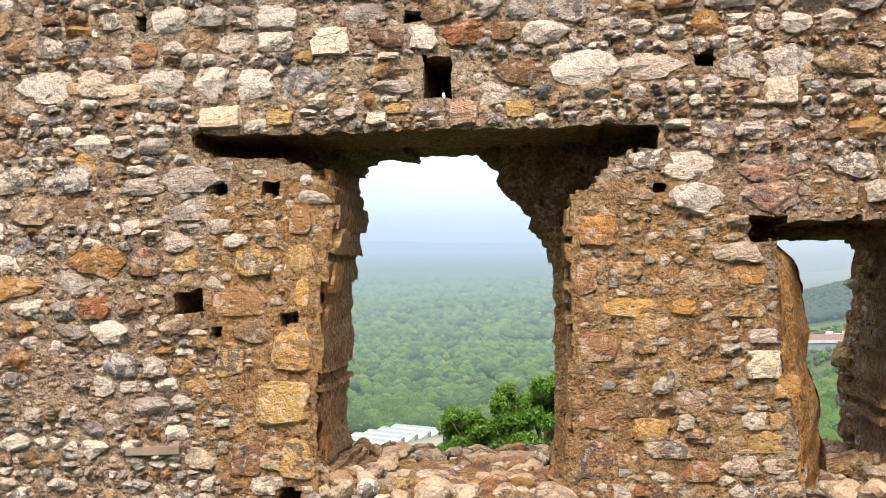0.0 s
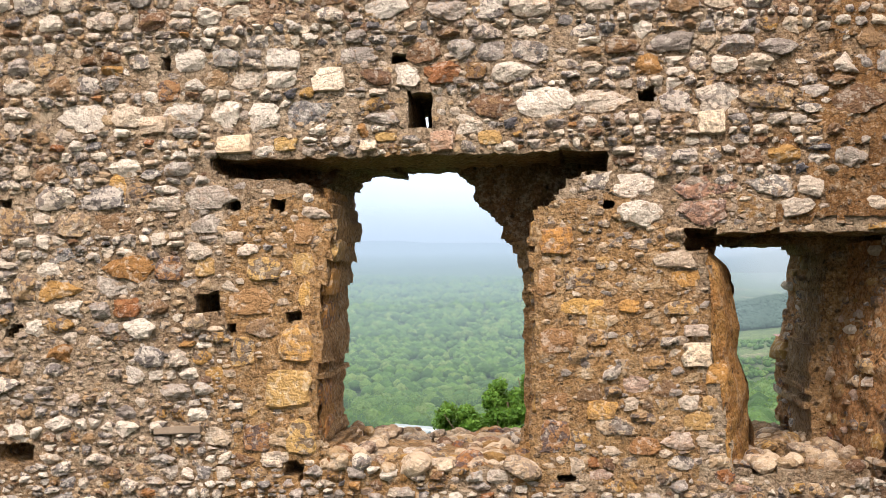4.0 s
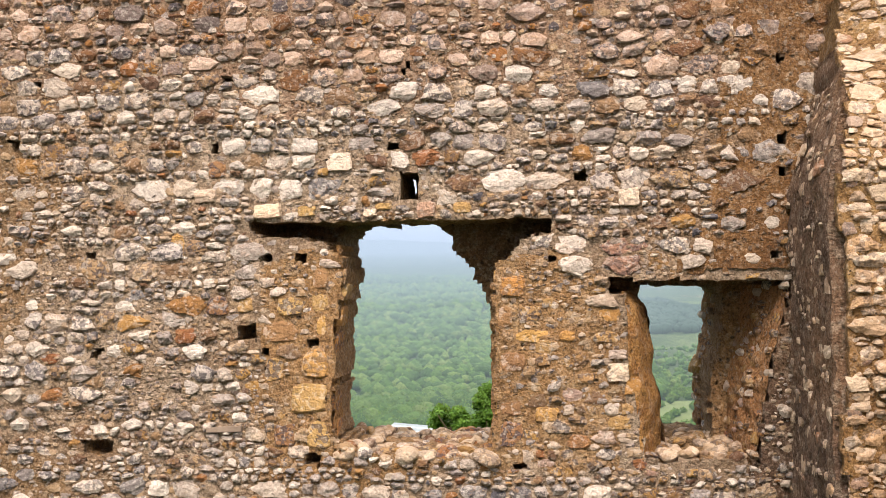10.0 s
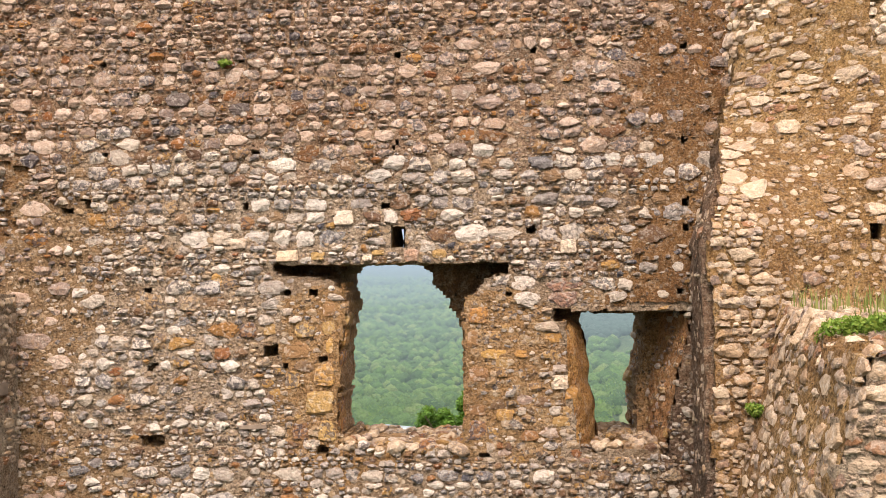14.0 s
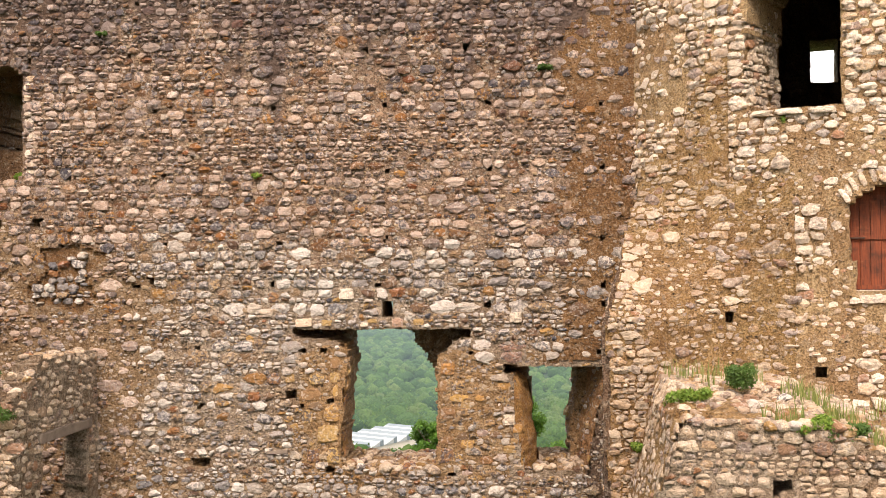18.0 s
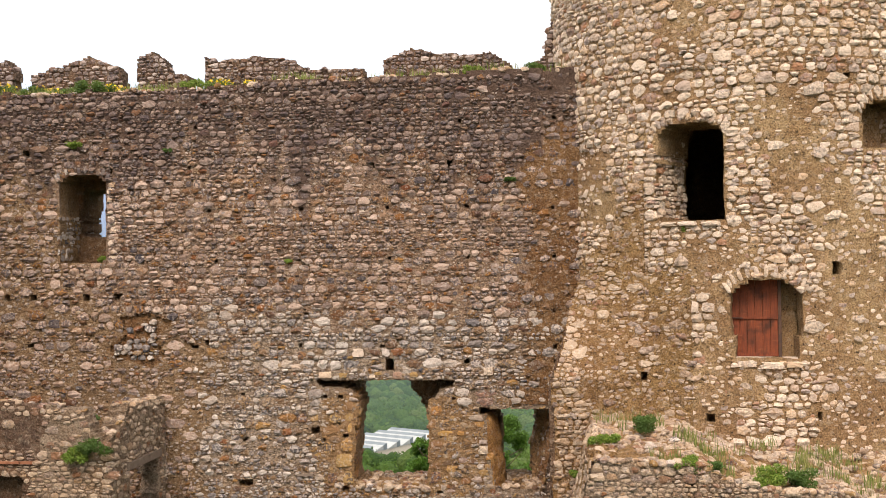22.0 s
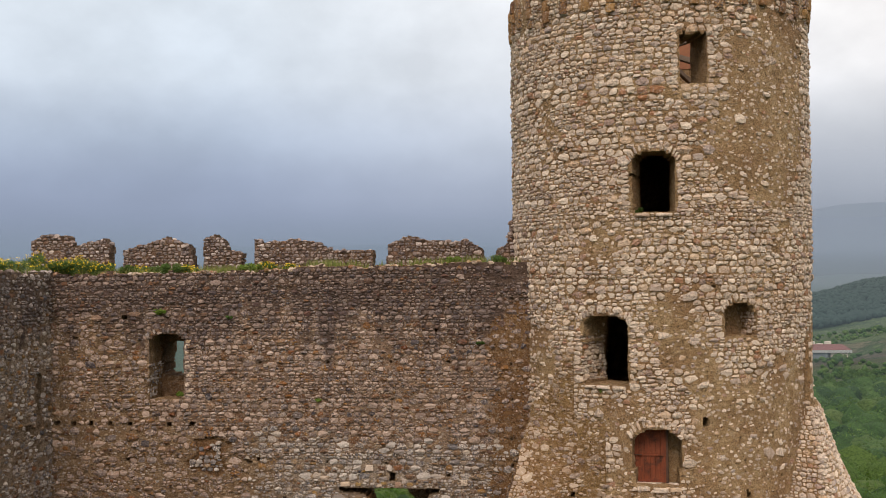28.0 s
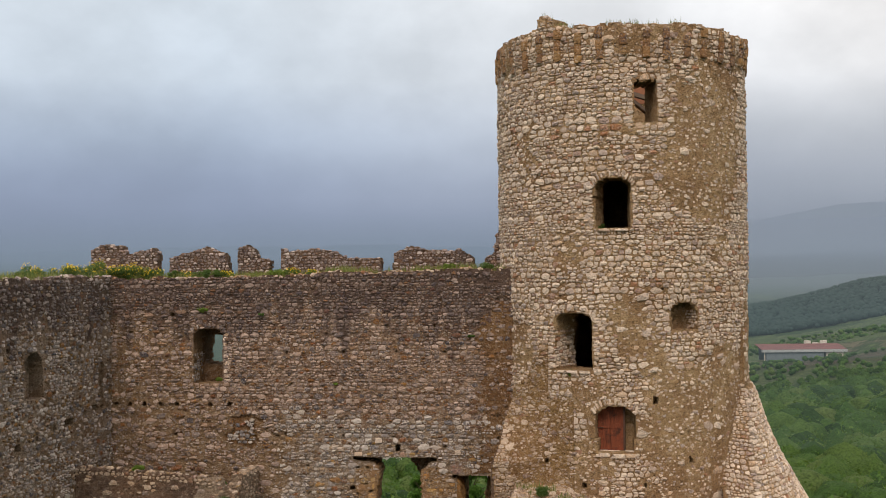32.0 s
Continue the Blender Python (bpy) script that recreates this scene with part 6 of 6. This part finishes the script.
# small plants rooted in joints
for i, (x, y, z, r) in enumerate(((-8.1, -0.05, 6.1, 0.2), (-5.6, -0.05, 5.9, 0.12), (-2.45, -0.05, 3.05, 0.09), (3.2, -0.05, 5.0, 0.12), (4.75, -2.95, -1.75, 0.17), (5.6, -2.5, -1.2, 0.25), (5.25, -5.0, -0.75, 0.25), (6.1, -4.2, -0.55, 0.3),
                                  (6.7, -6.4, -0.9, 0.22), (7.1, -6.3, -1.0, 0.24), (8.3, -6.2, -1.25, 0.34), (8.8, -6.1, -1.28, 0.3), (7.3, -2.1, 3.62, 0.2), (-5.95, -3.6, -1.2, 0.35), (-6.3, -3.62, -1.35, 0.3), (-6.4, -2.9, -0.55, 0.2), (-9.5, -3.3, -0.02, 0.25), (8.3, -2.0, 9.25, 0.22), (-7.55, 0.6, 3.12, 0.18))):
    build_broom((x, y, z - 0.1), r, 300 + i, False, "wall_plant", "small green plant rooted in the old masonry")
n = 5000
gx, gy = RG.uniform(5.1, 10.5, n), RG.uniform(-6.4, -2.9, n)
keep = fbm(gx * 1.6, gy * 1.3, 0, 141) > 0.09
ob = part("grass", blades("terrace_grass", np.stack([gx, gy, ledge_top(gx) + 0.08 * (gy + 6.5)], -1)[keep], 0.08, 0.3, 0.014, M_DRYGRASS, seed=8))
tagged(ob, "tufts of grass on the ruined terrace", "grass", kind="stuff")

# ---------- the valley ----------


def build_shed():
    x, y = -79.0, 446.0
    z = float(ground_z(np.array(x), np.array(y))) + 0.5
    t = thing("industrial_shed", "long low shed with a white ribbed sheet roof", "building", (x, y, z))
    t.rotation_euler = (0, 0, radians(-28))
    t.scale = (0.85, 3.0, 1.8)
    part("wall", box_bm(-15, 15, -9, 9, -2, 3.2), M_PALEWALL, t)
    for i in range(6):
        y0 = -9.4 + i * 3.13
        # the grey upper strip paints the shadow between bays onto the roof
        for name, a, b, mat in (("roof_bay", 0.0, 0.72, M_WHITEROOF), ("skylight", 0.72, 1.0, M_GREYMETAL)):
            bm = bmesh.new()
            za, zb = 3.2 + 1.4 * a, 3.2 + 1.4 * b
            v = [bm.verts.new(c) for c in ((-15.4, y0 + 2.9 * a, za), (15.4, y0 + 2.9 * a, za), (15.4, y0 + 2.9 * b, zb), (-15.4, y0 + 2.9 * b, zb), (-15.4, y0 + 2.9 * b, 3.1), (15.4, y0 + 2.9 * b, 3.1), (-15.4, y0 + 2.9 * a, 3.1), (15.4, y0 + 2.9 * a, 3.1))]
            for f in ((0, 1, 2, 3), (3, 2, 5, 4), (6, 4, 5, 7), (0, 6, 7, 1), (0, 3, 4, 6), (1, 7, 5, 2)):
                bm.faces.new([v[k] for k in f])
            part(name, bm, mat, t)


def build_house(x, y, rot, w, d, h, wallm, roofm, label):
    z = float(ground_z(np.array(float(x)), np.array(float(y))))
    t = thing("house", label, "house", (x, y, z), group="houses in the valley")
    t.rotation_euler = (0, 0, radians(rot))
    part("wall", box_bm(-w / 2, w / 2, -d / 2, d / 2, -2, h), wallm, t)
    bm = bmesh.new()
    e = 0.5
    v = [bm.verts.new(c) for c in ((-w / 2 - e, -d / 2 - e, h), (w / 2 + e, -d / 2 - e, h), (w / 2 + e, d / 2 + e, h), (-w / 2 - e, d / 2 + e, h), (-w / 2 - e, 0, h + d * 0.3), (w / 2 + e, 0, h + d * 0.3))]
    for f in ((0, 1, 5, 4), (2, 3, 4, 5), (0, 4, 3), (1, 2, 5), (3, 2, 1, 0)):
        bm.faces.new([v[k] for k in f])
    part("roof", bm, roofm, t)
    for k in (-0.28, 0.28):
        win = part("window", box_bm(k * w - 0.5, k * w + 0.5, -d / 2 - 0.05, -d / 2 + 0.02, h * 0.4, h * 0.8), M_IRON, t)
        part("sill", box_bm(k * w - 0.6, k * w + 0.6, -d / 2 - 0.15, -d / 2, h * 0.36, h * 0.4), M_PALEWALL, win)


build_shed()
build_house(-53, 424, 20, 9, 8, 5, M_ORANGEWALL, M_GREYMETAL, "small orange house with a grey roof")
for i, (dx, dist, w) in enumerate(((-0.176, 2600, 26), (-0.11, 2700, 12), (-0.063, 2650, 14), (-0.03, 1500, 8))):
    build_house(dx * dist, dist, RG.uniform(-40, 40), w, w * 0.4, 4, M_PALEWALL, M_WHITEROOF, "distant white farm building in the plain")


def build_barn():
    x, y = 200.0, 900.0
    z = YARD_Z + 3.5
    t = thing("barn", "long open barn with a dull red roof and pale fascia", "building", (x, y, z))
    t.rotation_euler = (0, 0, radians(6))
    part("back_wall", box_bm(-24, 24, 7, 7.4, -3, 6), M_GREYMETAL, t)
    part("end_wall", box_bm(14, 24, -8, 7, -3, 5.6), M_PALEWALL, t)
    bm = bmesh.new()
    v = [bm.verts.new(c) for c in ((-26, -9, 5.2), (26, -9, 5.2), (26, 9, 8), (-26, 9, 8), (-26, -9, 5.6), (26, -9, 5.6), (26, 9, 8.4), (-26, 9, 8.4))]
    for f in ((4, 5, 6, 7), (3, 2, 1, 0), (0, 1, 5, 4), (1, 2, 6, 5), (2, 3, 7, 6), (3, 0, 4, 7)):
        bm.faces.new([v[k] for k in f])
    t.scale = (1.35, 1.2, 1.15)
    part("roof", bm, M_REDROOF, t, "dull red sheet roof")
    part("fascia", box_bm(-26.2, 26.2, -9.4, -9.05, 3.6, 5.5), M_WHITEROOF, t, "pale grey sheet fascia")
    part("front_sheet", box_bm(-23, 12, -8.4, -8, -3, 4.0), M_GREYMETAL, t)
    for i in range(7):
        part("post", box_bm(-24 + i * 6.3 - 0.25, -24 + i * 6.3 + 0.25, -8, -7.5, -3, 5.4), M_PALEWALL, t)
    for i in range(3):
        bm = bmesh.new()
        bmesh.ops.create_cone(bm, segments=16, radius1=2.2, radius2=2.2, depth=12 - 3 * (i % 2), matrix=Matrix.Translation((9 + i * 5, 16, 4)), cap_ends=True)
        part("silo", bm, M_PALEWALL, t)


build_barn()
build_house(292, 925, 12, 11, 8, 4, M_PALEWALL, M_REDROOF, "small pale farmhouse beside the barn")


M_WOODLEAF = mat_leaf("wood_leaf", (0.022, 0.058, 0.012), (0.045, 0.105, 0.018), (0.09, 0.165, 0.034), 0.085)


def build_woods():
    rg = np.random.RandomState(77)
    V, Q, base = [], [], 0
    tmpl = []
    for c in range(8):
        bm = bmesh.new()
        bmesh.ops.create_icosphere(bm, subdivisions=2 if c < 4 else 1, radius=1.0)
        co = np.array([v.co[:] for v in bm.verts])
        f = np.array([[v.index for v in fc.verts] for fc in bm.faces])
        bm.free()
        d = 1 + 0.9 * fbm(co[:, 0] * 1.6 + c * 9, co[:, 1] * 1.6, co[:, 2] * 1.6, 300 + c) + 0.75 * fbm(co[:, 0] * 4.5, co[:, 1] * 4.5 + c, co[:, 2] * 4.5, 340 + c)
        co = co * d[:, None] * np.array([1, 1, 0.85])
        tmpl.append((co, f))
    spots = []
    for lo, hi, r0, r1, n in ((-0.3, 0.05, 75, 150, 45), (-0.24, 0.05, 150, 1300, 3200), (-0.26, 0.05, 1300, 2700, 4200), (0.05, 0.36, 200, 740, 1300), (0.05, 0.36, 740, 1100, 1500), (0.02, 0.13, 1250, 1750, 1500), (0.13, 0.36, 1240, 1750, 7500)):
        a = rg.uniform(lo, hi, n)
        r = np.sqrt(rg.uniform(r0 ** 2, r1 ** 2, n))
        spots.append(np.stack([2 + r * a, r], -1))
    P = np.concatenate(spots)
    open_ = fbm(P[:, 0] / 130, P[:, 1] / 130, 0, 401) > np.where((P[:, 1] > 760) & (P[:, 1] < 1200) & (P[:, 0] > 30), 0.12, 0.34)
    clear = (np.hypot((P[:, 0] + 78) / 22, (P[:, 1] - 452) / 33) < 1) | (np.hypot(P[:, 0] + 53, P[:, 1] - 418) < 10) | ((np.abs(P[:, 0] - 205) < 70) & (P[:, 1] > 855) & (P[:, 1] < 980))
    clear |= GLADE(P[:, 0], P[:, 1]) & (rg.rand(len(P)) < 0.8)
    P = P[~(open_ | clear)]
    Z = ground_z(P[:, 0], P[:, 1])
    leaves = []
    for (x, y), z in zip(P, Z):
        co, f = tmpl[rg.randint(0, 4) if y < 620 else rg.randint(4, 8)]
        r = rg.uniform(3.2, 6.5) * (0.45 if GLADE(x, y) or 640 < y < 1150 and x > 60 else 0.85 if y > 1200 and x > 160 else 1.3 if y > 1200 else 1.5 if x > 30 and y < 540 else 1.15 if x > 30 else 0.9)
        t = rg.uniform(0, 6.28)
        c, s_ = math.cos(t), math.sin(t)
        if y < (720 if x > 30 else 620):
            leaves.append((x, y, z + r * 0.75, r))
        V.append(np.stack([x + r * (co[:, 0] * c - co[:, 1] * s_), y + r * (co[:, 0] * s_ + co[:, 1] * c), z + r * 0.75 + r * co[:, 2] * rg.uniform(0.8, 1.15)], -1))
        Q.append(f + base)
        base += len(co)
    k = Nodes("woodland")
    r = k.random()
    n1, n2 = k.noise(1.1, 5, 0.75), k.noise(0.3, 3, 0.6)
    col = k.ramp(r, [(0, (0.026, 0.068, 0.016)), (0.4, (0.052, 0.12, 0.024)), (0.75, (0.085, 0.165, 0.032)), (1, (0.12, 0.18, 0.05))])
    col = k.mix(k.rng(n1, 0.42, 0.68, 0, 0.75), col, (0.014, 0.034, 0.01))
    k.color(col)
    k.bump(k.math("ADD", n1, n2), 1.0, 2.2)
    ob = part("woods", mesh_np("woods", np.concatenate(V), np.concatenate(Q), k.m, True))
    # far ridge coloured darker and bluer, imitating the tint of haze
    resurface(ob, mat_plain("hazed_ridge_foliage", (0.010, 0.026, 0.022), (0.018, 0.04, 0.03), 0.15, 0.9, 0.3), lambda x, y, z: (x > 20) & (y > 1180))
    P = np.array(leaves)
    n = 190
    d = rg.randn(len(P), n, 3)
    d /= np.linalg.norm(d, axis=2)[:, :, None]
    d[:, :, 2] = np.abs(d[:, :, 2]) * 1.1 - 0.25
    c = P[:, None, :3] + d * (P[:, 3][:, None] * rg.uniform(0.75, 1.3, (len(P), n)))[:, :, None]
    a, b = rg.randn(len(P), n, 3), rg.randn(len(P), n, 3)
    w = rg.uniform(0.2, 0.5, (len(P), n))[:, :, None]
    L = np.stack([c - a * w, c + b * w * 0.7, c + a * w, c - b * w * 0.7], 2).reshape(-1, 3)
    tagged(part("woods", mesh_np("woods_foliage", L, np.arange(len(L)).reshape(-1, 4), M_WOODLEAF)), "leafy tops of the nearer woods below the castle", "woods", kind="stuff")
    tagged(ob, "dense green broadleaf woods filling the valley", "woods", kind="stuff")


build_woods()
